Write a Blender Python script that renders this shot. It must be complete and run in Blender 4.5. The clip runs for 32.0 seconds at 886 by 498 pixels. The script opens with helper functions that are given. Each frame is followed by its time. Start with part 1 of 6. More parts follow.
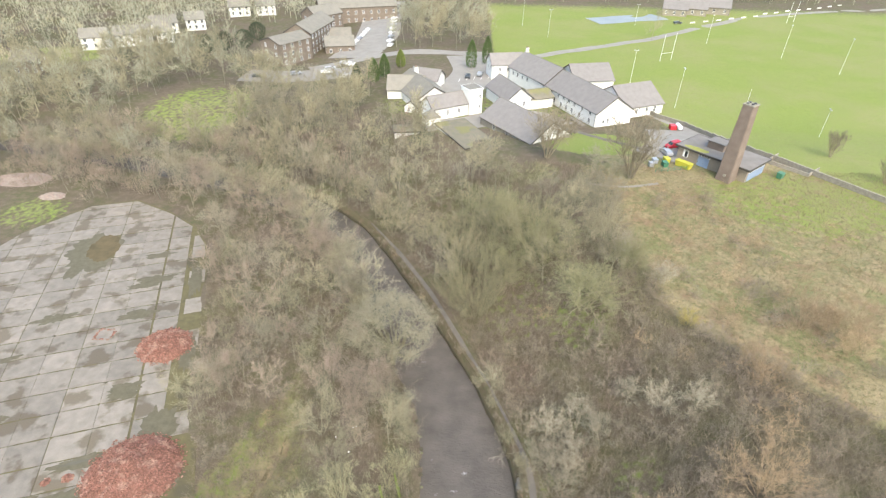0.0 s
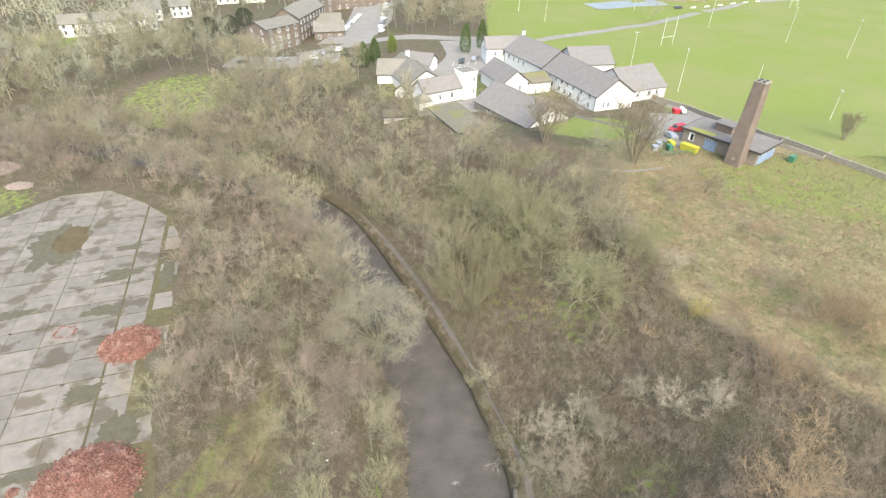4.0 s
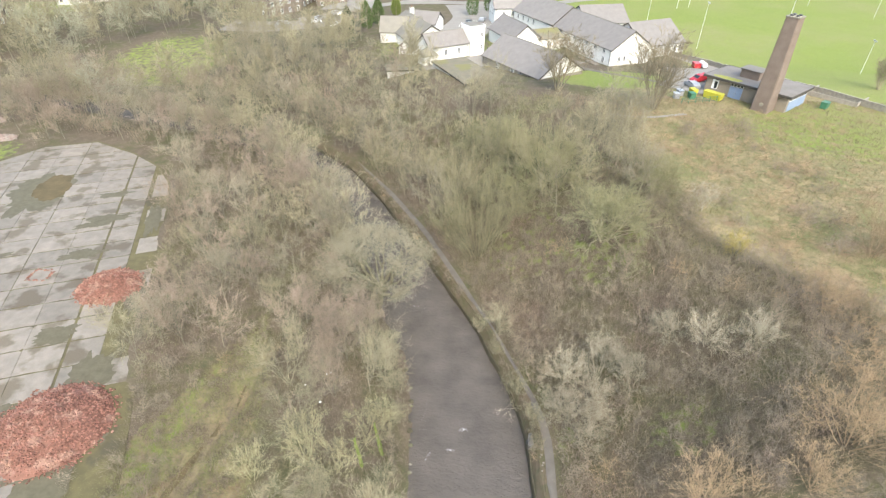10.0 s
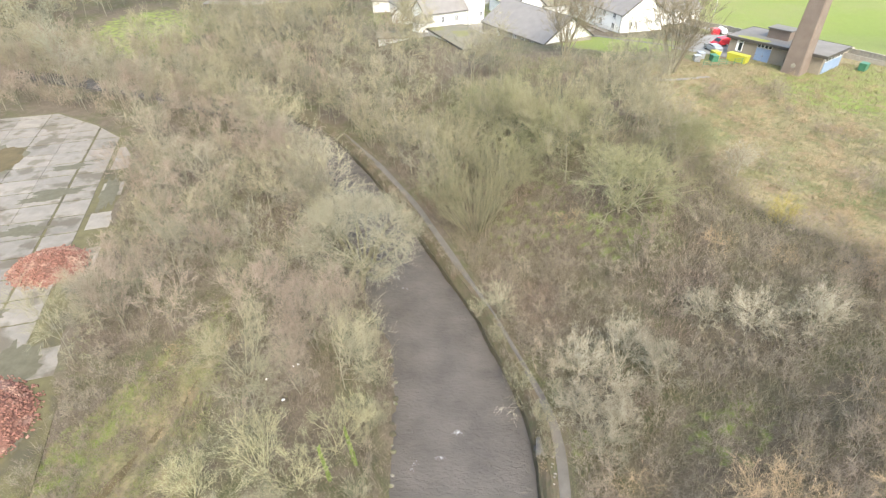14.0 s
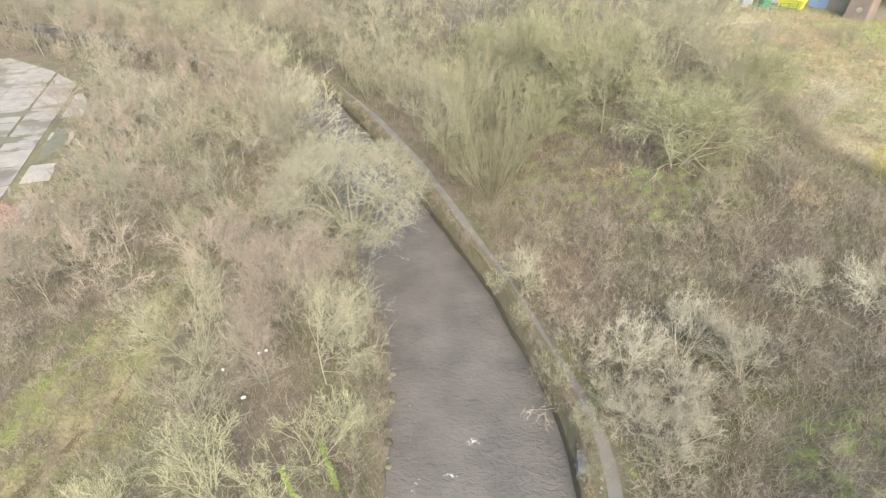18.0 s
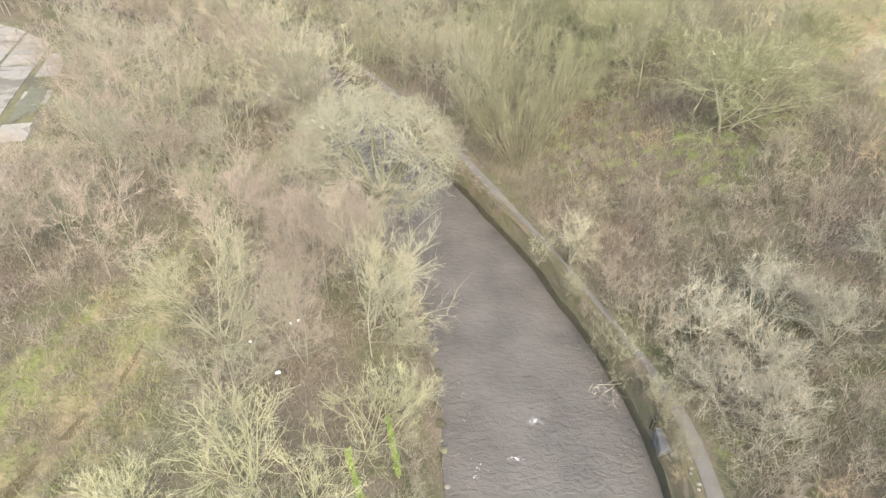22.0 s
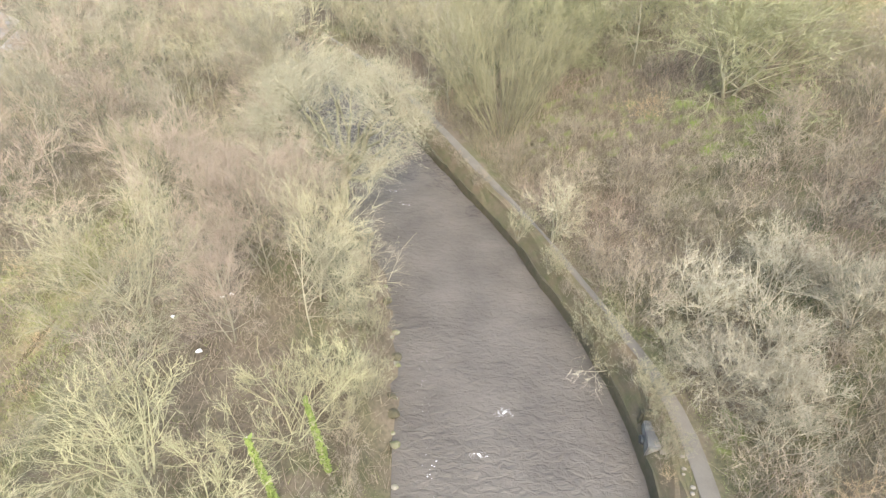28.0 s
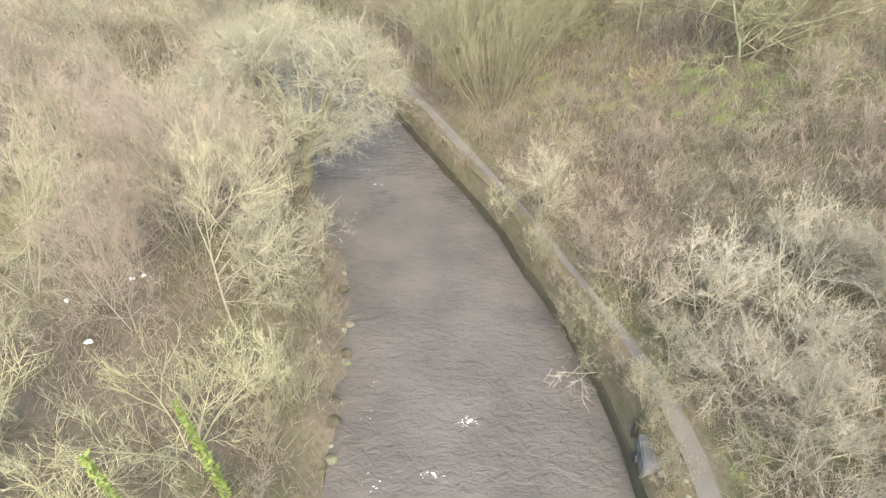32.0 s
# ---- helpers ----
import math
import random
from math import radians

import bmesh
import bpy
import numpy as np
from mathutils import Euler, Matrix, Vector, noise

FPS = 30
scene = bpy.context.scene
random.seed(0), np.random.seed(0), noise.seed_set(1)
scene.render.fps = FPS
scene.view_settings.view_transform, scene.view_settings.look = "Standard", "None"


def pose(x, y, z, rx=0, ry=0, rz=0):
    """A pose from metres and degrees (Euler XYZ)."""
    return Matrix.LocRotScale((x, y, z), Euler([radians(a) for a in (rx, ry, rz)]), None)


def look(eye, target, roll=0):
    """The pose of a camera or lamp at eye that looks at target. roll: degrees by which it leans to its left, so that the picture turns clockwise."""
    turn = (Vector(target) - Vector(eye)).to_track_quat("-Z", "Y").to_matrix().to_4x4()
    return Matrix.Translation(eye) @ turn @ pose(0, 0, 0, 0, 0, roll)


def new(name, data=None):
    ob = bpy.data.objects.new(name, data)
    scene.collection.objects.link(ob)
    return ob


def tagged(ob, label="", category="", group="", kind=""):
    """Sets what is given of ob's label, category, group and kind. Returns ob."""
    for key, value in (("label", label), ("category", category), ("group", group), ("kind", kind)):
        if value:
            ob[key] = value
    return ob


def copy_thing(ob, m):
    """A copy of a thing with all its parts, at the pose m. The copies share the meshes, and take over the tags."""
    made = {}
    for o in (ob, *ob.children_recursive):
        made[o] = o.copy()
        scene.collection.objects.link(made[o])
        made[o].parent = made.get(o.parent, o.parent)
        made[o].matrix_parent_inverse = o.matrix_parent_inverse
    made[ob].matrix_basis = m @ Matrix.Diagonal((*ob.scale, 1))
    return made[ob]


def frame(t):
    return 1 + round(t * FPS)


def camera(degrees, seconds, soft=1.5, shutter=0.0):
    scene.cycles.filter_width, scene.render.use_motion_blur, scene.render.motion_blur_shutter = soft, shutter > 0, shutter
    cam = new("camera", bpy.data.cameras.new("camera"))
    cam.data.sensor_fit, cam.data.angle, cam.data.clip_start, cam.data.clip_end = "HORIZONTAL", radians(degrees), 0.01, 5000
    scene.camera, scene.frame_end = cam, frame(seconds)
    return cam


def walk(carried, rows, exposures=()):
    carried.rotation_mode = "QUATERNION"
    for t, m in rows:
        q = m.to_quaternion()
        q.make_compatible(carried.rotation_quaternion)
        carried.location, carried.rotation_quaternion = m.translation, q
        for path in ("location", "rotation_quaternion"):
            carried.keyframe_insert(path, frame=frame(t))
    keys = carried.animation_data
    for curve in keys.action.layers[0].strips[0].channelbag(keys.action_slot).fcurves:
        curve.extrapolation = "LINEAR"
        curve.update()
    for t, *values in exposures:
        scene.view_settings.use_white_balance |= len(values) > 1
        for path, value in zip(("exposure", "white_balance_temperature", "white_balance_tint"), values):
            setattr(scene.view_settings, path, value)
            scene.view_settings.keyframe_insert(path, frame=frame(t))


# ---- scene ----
cam = camera(79.6, 32.0, soft=1.3)
PATH = [
    (0, (0.136, -0.986, 65.083), (0.09, 0.658, 63.946), 1.1),
    (0.5, (0.305, 0.893, 64.729), (0.261, 2.537, 63.591), 1.1),
    (1, (0.733, 2.848, 64.191), (0.689, 4.492, 63.053), 1.1),
    (1.5, (0.942, 3.82, 63.614), (0.905, 5.464, 62.475), 1.1),
    (2, (1.05, 4.264, 62.826), (1.022, 5.907, 61.687), 1.1),
    (2.5, (1.092, 4.281, 62.136), (1.065, 5.922, 60.993), 1.1),
    (3, (1.078, 4.32, 61.462), (1.049, 5.958, 60.315), 1.1),
    (3.5, (1.164, 4.331, 60.777), (1.131, 5.967, 59.627), 1.0),
    (5.5, (1.512, 4.685, 57.43), (1.467, 6.318, 56.276), 0.8),
    (6, (1.517, 4.766, 56.752), (1.471, 6.397, 55.595), 0.8),
    (6.5, (1.476, 4.805, 55.881), (1.43, 6.434, 54.722), 0.8),
    (7, (1.471, 4.797, 54.905), (1.422, 6.426, 53.745), 0.7),
    (7.5, (1.429, 4.813, 53.899), (1.379, 6.441, 52.738), 0.7),
    (8, (1.434, 4.694, 52.944), (1.384, 6.321, 51.781), 0.7),
    (8.5, (1.359, 4.679, 51.997), (1.307, 6.304, 50.832), 0.6),
    (9, (1.375, 4.733, 51.064), (1.321, 6.358, 49.899), 0.6),
    (9.5, (1.353, 4.922, 50.052), (1.298, 6.545, 48.885), 0.5),
    (10, (1.312, 5.238, 48.907), (1.254, 6.861, 47.739), 0.5),
    (10.5, (1.397, 5.748, 47.781), (1.335, 7.371, 46.613), 0.4),
    (11, (1.422, 6.47, 46.709), (1.358, 8.091, 45.539), 0.3),
    (11.5, (1.572, 7.434, 45.636), (1.503, 9.053, 44.465), 0.3),
    (12, (1.725, 8.593, 44.72), (1.653, 10.211, 43.547), 0.2),
    (12.5, (1.944, 9.825, 43.813), (1.871, 11.441, 42.637), 0.2),
    (13, (2.274, 10.908, 42.683), (2.197, 12.524, 41.507), 0.1),
    (13.5, (2.284, 11.529, 41.576), (2.219, 13.143, 40.397), 0.1),
    (14, (2.317, 12.266, 40.504), (2.251, 13.877, 39.32), 0.1),
    (14.5, (2.314, 13.083, 39.293), (2.243, 14.694, 38.11), 0.0),
    (16.5, (1.61, 17.742, 34.827), (1.546, 19.334, 33.617), 0.8),
    (17, (1.516, 18.933, 33.714), (1.449, 20.519, 32.497), 0.8),
    (17.5, (1.365, 19.94, 32.586), (1.297, 21.52, 31.362), 0.8),
    (18, (0.981, 20.759, 31.546), (0.918, 22.33, 30.311), 0.9),
    (18.5, (0.018, 21.262, 30.667), (-0.006, 22.821, 29.415), 1.8),
    (19, (-0.849, 21.222, 29.57), (-0.84, 22.782, 28.319), 2.5),
    (19.5, (-1.095, 21.268, 28.279), (-1.089, 22.83, 27.029), 2.3),
    (20, (-1.698, 21.535, 27.169), (-1.688, 23.097, 25.921), 2.3),
    (20.5, (-2.671, 21.922, 26.629), (-2.647, 23.486, 25.382), 2.7),
    (21, (-3.601, 22.328, 26.541), (-3.568, 23.891, 25.294), 3.1),
    (21.5, (-4.36, 22.548, 26.524), (-4.32, 24.112, 25.279), 3.3),
    (22, (-4.745, 22.507, 26.441), (-4.699, 24.075, 25.2), 3.5),
    (22.5, (-4.755, 22.419, 26.376), (-4.711, 23.986, 25.135), 3.4),
    (23, (-4.763, 22.354, 26.158), (-4.721, 23.924, 24.92), 3.4),
    (23.5, (-4.807, 22.464, 25.811), (-4.764, 24.036, 24.576), 3.4),
    (24, (-4.813, 22.761, 25.432), (-4.771, 24.333, 24.196), 3.4),
    (24.5, (-4.749, 23.102, 25.041), (-4.711, 24.674, 23.805), 3.3),
    (26.5, (-3.695, 24.325, 23.033), (-3.675, 25.908, 21.81), 3.0),
    (27, (-2.966, 24.501, 22.688), (-2.952, 26.082, 21.463), 2.9),
    (27.5, (-2.341, 24.619, 22.345), (-2.327, 26.198, 21.118), 3.0),
    (28, (-1.489, 24.681, 21.887), (-1.479, 26.262, 20.661), 2.9),
    (28.5, (-1.01, 24.656, 21.406), (-1.004, 26.236, 20.179), 2.7),
    (29, (-0.509, 24.761, 20.882), (-0.512, 26.339, 19.653), 2.4),
    (29.5, (-0.204, 24.991, 20.298), (-0.205, 26.572, 19.073), 2.6),
    (30, (0.287, 25.427, 19.582), (0.284, 27.009, 18.359), 2.5),
    (30.5, (0.762, 25.971, 18.976), (0.754, 27.553, 17.752), 2.4),
    (31, (1.028, 26.66, 18.341), (1.023, 28.244, 17.12), 2.4),
    (31.5, (1.219, 27.345, 18.024), (1.216, 28.93, 16.804), 2.3),
    (32, (1.304, 28.04, 17.719), (1.271, 29.626, 16.502), 2.3),
]
EXPO = [(0.0, 1.80, 6500, 4), (8.0, 1.84, 6500, 4), (14.0, 2.03, 6500, 3), (19.0, 2.21, 6500, 3), (25.0, 2.27, 6500, 3), (32.0, 2.35, 6500, 3)]
walk(cam, [(t, look(eye, target, roll)) for t, eye, target, roll in PATH], EXPO)


# ---- sky and sun ----
world = bpy.data.worlds.new("world")
scene.world = world
world.use_nodes = True
SUN_EL, SUN_AZ = radians(46), radians(165)
_n = world.node_tree.nodes
_sky = _n.new("ShaderNodeTexSky")
_sky.sky_type, _sky.sun_disc = "NISHITA", False
_sky.sun_elevation, _sky.sun_rotation = SUN_EL, SUN_AZ
_sky.dust_density, _sky.air_density = 4.0, 1.2
_bg = _n["Background"]
_bg.inputs["Strength"].default_value = 0.15
world.node_tree.links.new(_sky.outputs[0], _bg.inputs["Color"])
sun = new("sun", bpy.data.lights.new("sun", "SUN"))
sun.data.energy, sun.data.angle, sun.data.color = 0.55, radians(26), (1.0, 0.96, 0.9)
sun.matrix_world = look((300 * math.sin(SUN_AZ), 300 * math.cos(SUN_AZ), 300 * math.tan(SUN_EL)), (0, 0, 0))


# ---- materials ----
def surface(name, a, b, size=1.0, rough=0.85, bump=0.3, grain=0.06, vary=0.0, metal=0.0, c=None, island=False, relief=0.02, spec=0.3, edge=(0.52, 0.62)):
    """A procedural surface: colours a and b mixed by noise of that size (metres), fine grain, optional third colour c in
    blotches, and a change of brightness from object to object (vary) or piece to piece (island)."""
    m = bpy.data.materials.new(name)
    m.use_nodes = True
    nt = m.node_tree
    N, L = nt.nodes, nt.links
    p = N["Principled BSDF"]
    geo = N.new("ShaderNodeNewGeometry")
    n1 = N.new("ShaderNodeTexNoise")
    n1.inputs["Scale"].default_value, n1.inputs["Detail"].default_value = 1.0 / size, 5
    L.new(geo.outputs["Position"], n1.inputs["Vector"])
    n2 = N.new("ShaderNodeTexNoise")
    n2.inputs["Scale"].default_value, n2.inputs["Detail"].default_value = 1.0 / grain, 3
    L.new(geo.outputs["Position"], n2.inputs["Vector"])
    ramp = N.new("ShaderNodeMapRange")
    ramp.inputs["From Min"].default_value, ramp.inputs["From Max"].default_value = 0.32, 0.68
    L.new(n1.outputs[0], ramp.inputs["Value"])
    mix = N.new("ShaderNodeMix")
    mix.data_type = "RGBA"
    mix.inputs[6].default_value, mix.inputs[7].default_value = (*a, 1), (*b, 1)
    L.new(ramp.outputs[0], mix.inputs[0])
    out = mix.outputs[2]
    if c:
        n3 = N.new("ShaderNodeTexNoise")
        n3.inputs["Scale"].default_value, n3.inputs["Detail"].default_value = 0.37 / size, 4
        L.new(geo.outputs["Position"], n3.inputs["Vector"])
        r3 = N.new("ShaderNodeMapRange")
        r3.inputs["From Min"].default_value, r3.inputs["From Max"].default_value = edge
        L.new(n3.outputs[0], r3.inputs["Value"])
        mx = N.new("ShaderNodeMix")
        mx.data_type = "RGBA"
        mx.inputs[7].default_value = (*c, 1)
        L.new(r3.outputs[0], mx.inputs[0])
        L.new(out, mx.inputs[6])
        out = mx.outputs[2]
    hsv = N.new("ShaderNodeHueSaturation")
    L.new(out, hsv.inputs["Color"])
    g = N.new("ShaderNodeMapRange")
    g.inputs["To Min"].default_value, g.inputs["To Max"].default_value = 0.82, 1.18
    L.new(n2.outputs[0], g.inputs["Value"])
    val = g.outputs[0]
    if vary:
        src = geo.outputs["Random Per Island"]
        if not island:
            src = N.new("ShaderNodeObjectInfo").outputs["Random"]
        v = N.new("ShaderNodeMapRange")
        v.inputs["To Min"].default_value, v.inputs["To Max"].default_value = 1 - vary, 1 + vary
        L.new(src, v.inputs["Value"])
        mu = N.new("ShaderNodeMath")
        mu.operation = "MULTIPLY"
        L.new(val, mu.inputs[0])
        L.new(v.outputs[0], mu.inputs[1])
        val = mu.outputs[0]
    L.new(val, hsv.inputs["Value"])
    L.new(hsv.outputs[0], p.inputs["Base Color"])
    p.inputs["Roughness"].default_value, p.inputs["Metallic"].default_value = rough, metal
    p.inputs["Specular IOR Level"].default_value = spec
    if bump:
        bp = N.new("ShaderNodeBump")
        bp.inputs["Strength"].default_value, bp.inputs["Distance"].default_value = bump, relief
        L.new(n2.outputs[0], bp.inputs["Height"])
        L.new(bp.outputs[0], p.inputs["Normal"])
    return m


M_CONC = surface("concrete", (0.215, 0.188, 0.156), (0.158, 0.138, 0.114), 1.6, 0.6, 0.2, 0.15, 0.14, spec=0.3, c=(0.112, 0.092, 0.064), edge=(0.53, 0.6))
M_MOSS = surface("moss_in_joints", (0.080, 0.069, 0.034), (0.112, 0.098, 0.046), 1.2, 0.8, 0.5, 0.1, c=(0.07, 0.06, 0.035))
M_SOIL = surface("wet_soil", (0.12, 0.095, 0.055), (0.085, 0.07, 0.042), 2.0, 0.95, 0.4, 0.1, spec=0.08)
M_WET = surface("wet_concrete", (0.085, 0.076, 0.048), (0.11, 0.098, 0.064), 1.0, 0.6, 0.05, 0.3, spec=0.2)
M_BRICK = surface("broken_red_brick", (0.215, 0.108, 0.08), (0.155, 0.076, 0.057), 0.5, 0.9, 0.3, 0.05, 0.36, island=True, c=(0.25, 0.15, 0.115))
M_BRICKP = surface("pale_brick_rubble", (0.303, 0.264, 0.231), (0.275, 0.198, 0.165), 0.5, 0.9, 0.3, 0.05, 0.2, island=True)
M_RENDER = surface("white_render", (0.688, 0.675, 0.645), (0.636, 0.628, 0.598), 2.5, 0.85, 0.15, 0.08)
M_SLATE = surface("grey_slate_roof", (0.168, 0.155, 0.147), (0.195, 0.181, 0.170), 1.5, 0.75, 0.3, 0.25, 0.06, spec=0.2)
M_SLATE2 = surface("mossy_slate_roof", (0.160, 0.150, 0.130), (0.195, 0.180, 0.150), 2.0, 0.75, 0.3, 0.25, 0.06, spec=0.2)
M_FELT = surface("mossy_felt_roof", (0.170, 0.149, 0.111), (0.136, 0.128, 0.093), 2.0, 0.9, 0.3, 0.2, c=(0.162, 0.153, 0.068))
M_STONE = surface("grey_stone_wall", (0.272, 0.248, 0.200), (0.192, 0.176, 0.144), 0.5, 0.9, 0.5, 0.12)
M_PEBBLE = surface("brown_pebbledash", (0.255, 0.217, 0.173), (0.217, 0.184, 0.146), 1.5, 0.95, 0.5, 0.05)
M_FLUE = surface("chimney_brown_brick", (0.184, 0.146, 0.122), (0.150, 0.116, 0.095), 1.4, 0.9, 0.4, 0.1)
M_FLATROOF = surface("grey_felt_roof", (0.153, 0.140, 0.126), (0.189, 0.171, 0.158), 2.5, 0.9, 0.2, 0.2)
M_BLUE = surface("blue_grey_painted_door", (0.21, 0.27, 0.38), (0.18, 0.235, 0.34), 1.0, 0.6, 0.1, 0.1)
M_WHITE = surface("white_paint", (0.8, 0.8, 0.79), (0.74, 0.74, 0.73), 1.0, 0.5, 0.05, 0.1)
M_DARK = surface("dark_metal", (0.05, 0.05, 0.05), (0.07, 0.07, 0.07), 1.0, 0.5, 0.1, 0.1)
M_FASCIA = surface("dark_fascia", (0.06, 0.055, 0.05), (0.08, 0.07, 0.06), 1.0, 0.7, 0.1, 0.1)
M_TIMBER = surface("weathered_timber", (0.30, 0.27, 0.23), (0.24, 0.215, 0.18), 0.6, 0.9, 0.3, 0.06)
M_ASPHALT = surface("worn_asphalt", (0.20, 0.185, 0.165), (0.235, 0.22, 0.20), 3.0, 0.92, 0.3, 0.08)
M_PATH = surface("grey_gravel_path", (0.140, 0.123, 0.105), (0.105, 0.094, 0.080), 1.5, 0.95, 0.5, 0.06)
M_RED = surface("red_car_paint", (0.42, 0.03, 0.04), (0.40, 0.03, 0.04), 3.0, 0.25, 0.0, 0.1, spec=0.5)
M_CARW = surface("white_car_paint", (0.75, 0.75, 0.76), (0.72, 0.72, 0.73), 3.0, 0.25, 0.0, 0.1, spec=0.5)
M_CARG = surface("silver_car_paint", (0.35, 0.36, 0.38), (0.33, 0.34, 0.36), 3.0, 0.3, 0.0, 0.1, metal=0.4)
M_CARK = surface("dark_car_paint", (0.05, 0.06, 0.07), (0.06, 0.065, 0.07), 3.0, 0.3, 0.0, 0.1, spec=0.5)
M_TYRE = surface("tyre_rubber", (0.03, 0.03, 0.03), (0.04, 0.04, 0.04), 0.5, 0.9, 0.1, 0.05)
M_YELLOW = surface("yellow_plastic", (0.42, 0.40, 0.05), (0.36, 0.345, 0.045), 1.0, 0.5, 0.05, 0.1)
M_GREENP = surface("green_plastic", (0.06, 0.17, 0.10), (0.05, 0.14, 0.085), 1.0, 0.5, 0.05, 0.1)
M_POST = surface("white_post_paint", (0.540, 0.540, 0.495), (0.495, 0.495, 0.450), 1.0, 0.5, 0.05, 0.1)
M_REDBRICK = surface("dark_stone_wall", (0.182, 0.149, 0.121), (0.149, 0.121, 0.099), 1.5, 0.9, 0.3, 0.2)
M_GLASS = bpy.data.materials.new("window_glass")
M_GLASS.use_nodes = True
_p = M_GLASS.node_tree.nodes["Principled BSDF"]
_p.inputs["Base Color"].default_value = (0.03, 0.035, 0.04, 1)
_p.inputs["Roughness"].default_value = 0.08


def water_material(name, deep, rough, ripple, strength):
    m = bpy.data.materials.new(name)
    m.use_nodes = True
    nt = m.node_tree
    N, L = nt.nodes, nt.links
    p = N["Principled BSDF"]
    geo = N.new("ShaderNodeNewGeometry")
    n0 = N.new("ShaderNodeTexNoise")
    n0.inputs["Scale"].default_value, n0.inputs["Detail"].default_value = 0.35, 4
    L.new(geo.outputs["Position"], n0.inputs["Vector"])
    # Paler streaks in the base colour stand in for glints on the ripples.
    mx = N.new("ShaderNodeMix")
    mx.data_type = "RGBA"
    mx.inputs[6].default_value, mx.inputs[7].default_value = (*deep, 1), (*[v * 2.3 for v in deep], 1)
    L.new(n0.outputs[0], mx.inputs[0])
    L.new(mx.outputs[2], p.inputs["Base Color"])
    mp = N.new("ShaderNodeMapping")
    mp.inputs["Scale"].default_value = (0.8, 1.15, 1.0)
    L.new(geo.outputs["Position"], mp.inputs["Vector"])
    n1 = N.new("ShaderNodeTexNoise")
    n1.inputs["Scale"].default_value, n1.inputs["Detail"].default_value = 1 / ripple, 5
    n1.inputs["Roughness"].default_value, n1.inputs["Distortion"].default_value = 0.62, 0.5
    L.new(mp.outputs[0], n1.inputs["Vector"])
    b = N.new("ShaderNodeBump")
    b.inputs["Strength"].default_value, b.inputs["Distance"].default_value = strength, 0.12
    L.new(n1.outputs[0], b.inputs["Height"])
    n2 = N.new("ShaderNodeTexNoise")
    n2.inputs["Scale"].default_value, n2.inputs["Detail"].default_value = 0.3 / ripple, 2
    L.new(mp.outputs[0], n2.inputs["Vector"])
    b2 = N.new("ShaderNodeBump")
    b2.inputs["Strength"].default_value, b2.inputs["Distance"].default_value = 0.5 * strength, 0.12
    L.new(n2.outputs[0], b2.inputs["Height"])
    L.new(b.outputs[0], b2.inputs["Normal"])
    L.new(b2.outputs[0], p.inputs["Normal"])
    p.inputs["Roughness"].default_value, p.inputs["IOR"].default_value = rough, 1.33
    return m


M_WATER = water_material("river_water", (0.055, 0.048, 0.041), 0.14, 0.46, 1.35)
M_PUDDLE = water_material("puddle_water", (0.07, 0.065, 0.05), 0.12, 1.0, 0.02)
M_FOAM = surface("white_water", (0.52, 0.52, 0.52), (0.40, 0.40, 0.40), 0.3, 0.5, 0.5, 0.05)


# ---- plan ----
def line_info(px, py, pts):
    """Signed distance of the points (px, py) to a polyline (positive to its right) and the fraction of its length."""
    best = np.full(px.shape, 1e9)
    sign = np.ones(px.shape)
    along = np.zeros(px.shape)
    run = 0.0
    for (ax, ay), (bx, by) in zip(pts[:-1], pts[1:]):
        dx, dy = bx - ax, by - ay
        ln = math.hypot(dx, dy)
        s = np.clip(((px - ax) * dx + (py - ay) * dy) / ln ** 2, 0, 1)
        d = np.hypot(px - ax - s * dx, py - ay - s * dy)
        near = d < best
        best = np.where(near, d, best)
        sign = np.where(near, np.sign((px - ax) * dy - (py - ay) * dx), sign)
        along = np.where(near, run + s * ln, along)
        run += ln
    return best * sign, along


def step(x):
    x = np.clip(x, 0, 1)
    return x * x * (3 - 2 * x)


RIVER = [(6.5, -60), (4.5, 10), (3.6, 28), (3.4, 38), (3.0, 43), (2.0, 49), (0.3, 55.5), (-3.7, 63), (-8.0, 72), (-13.5, 83), (-19.0, 93),
         (-26, 104), (-37, 114), (-55, 123), (-80, 132), (-115, 141), (-175, 150), (-400, 170)]
LANE = [(13, -60), (11.0, 25), (11.5, 37), (11.75, 40), (11.55, 42.6), (10.75, 45.5), (8.6, 50.8), (6.0, 57.5), (4.0, 62), (0.2, 70.5), (-4.4, 80.5),
        (-11.6, 93), (-19.4, 104.3), (-30, 115), (-45, 124)]
WATER_Z, LANE_Z = -3.6, -1.8


def half_width(along):
    return 6.3 - 1.35 * step((along - 102) / 13) - 0.4 * step((along - 130) / 30)


def strip_left(y):
    return np.interp(y, (26, 32, 36, 40, 45, 50, 55, 60), (-39, -36.5, -33.5, -31.2, -29.0, -26.8, -25.0, -23.4))


def strip_right(y):
    return np.interp(y, (26, 35, 38, 46, 51, 56, 60), (-17.5, -18.2, -19.4, -20.2, -21.8, -23.6, -23.5))


def bulge(along):
    """How much further the left bank stands back from the middle of the river."""
    return 0.1 + 0.85 * np.exp(-((along - 116) / 8.0) ** 2) - 0.6 * step((along - 126) / 8)


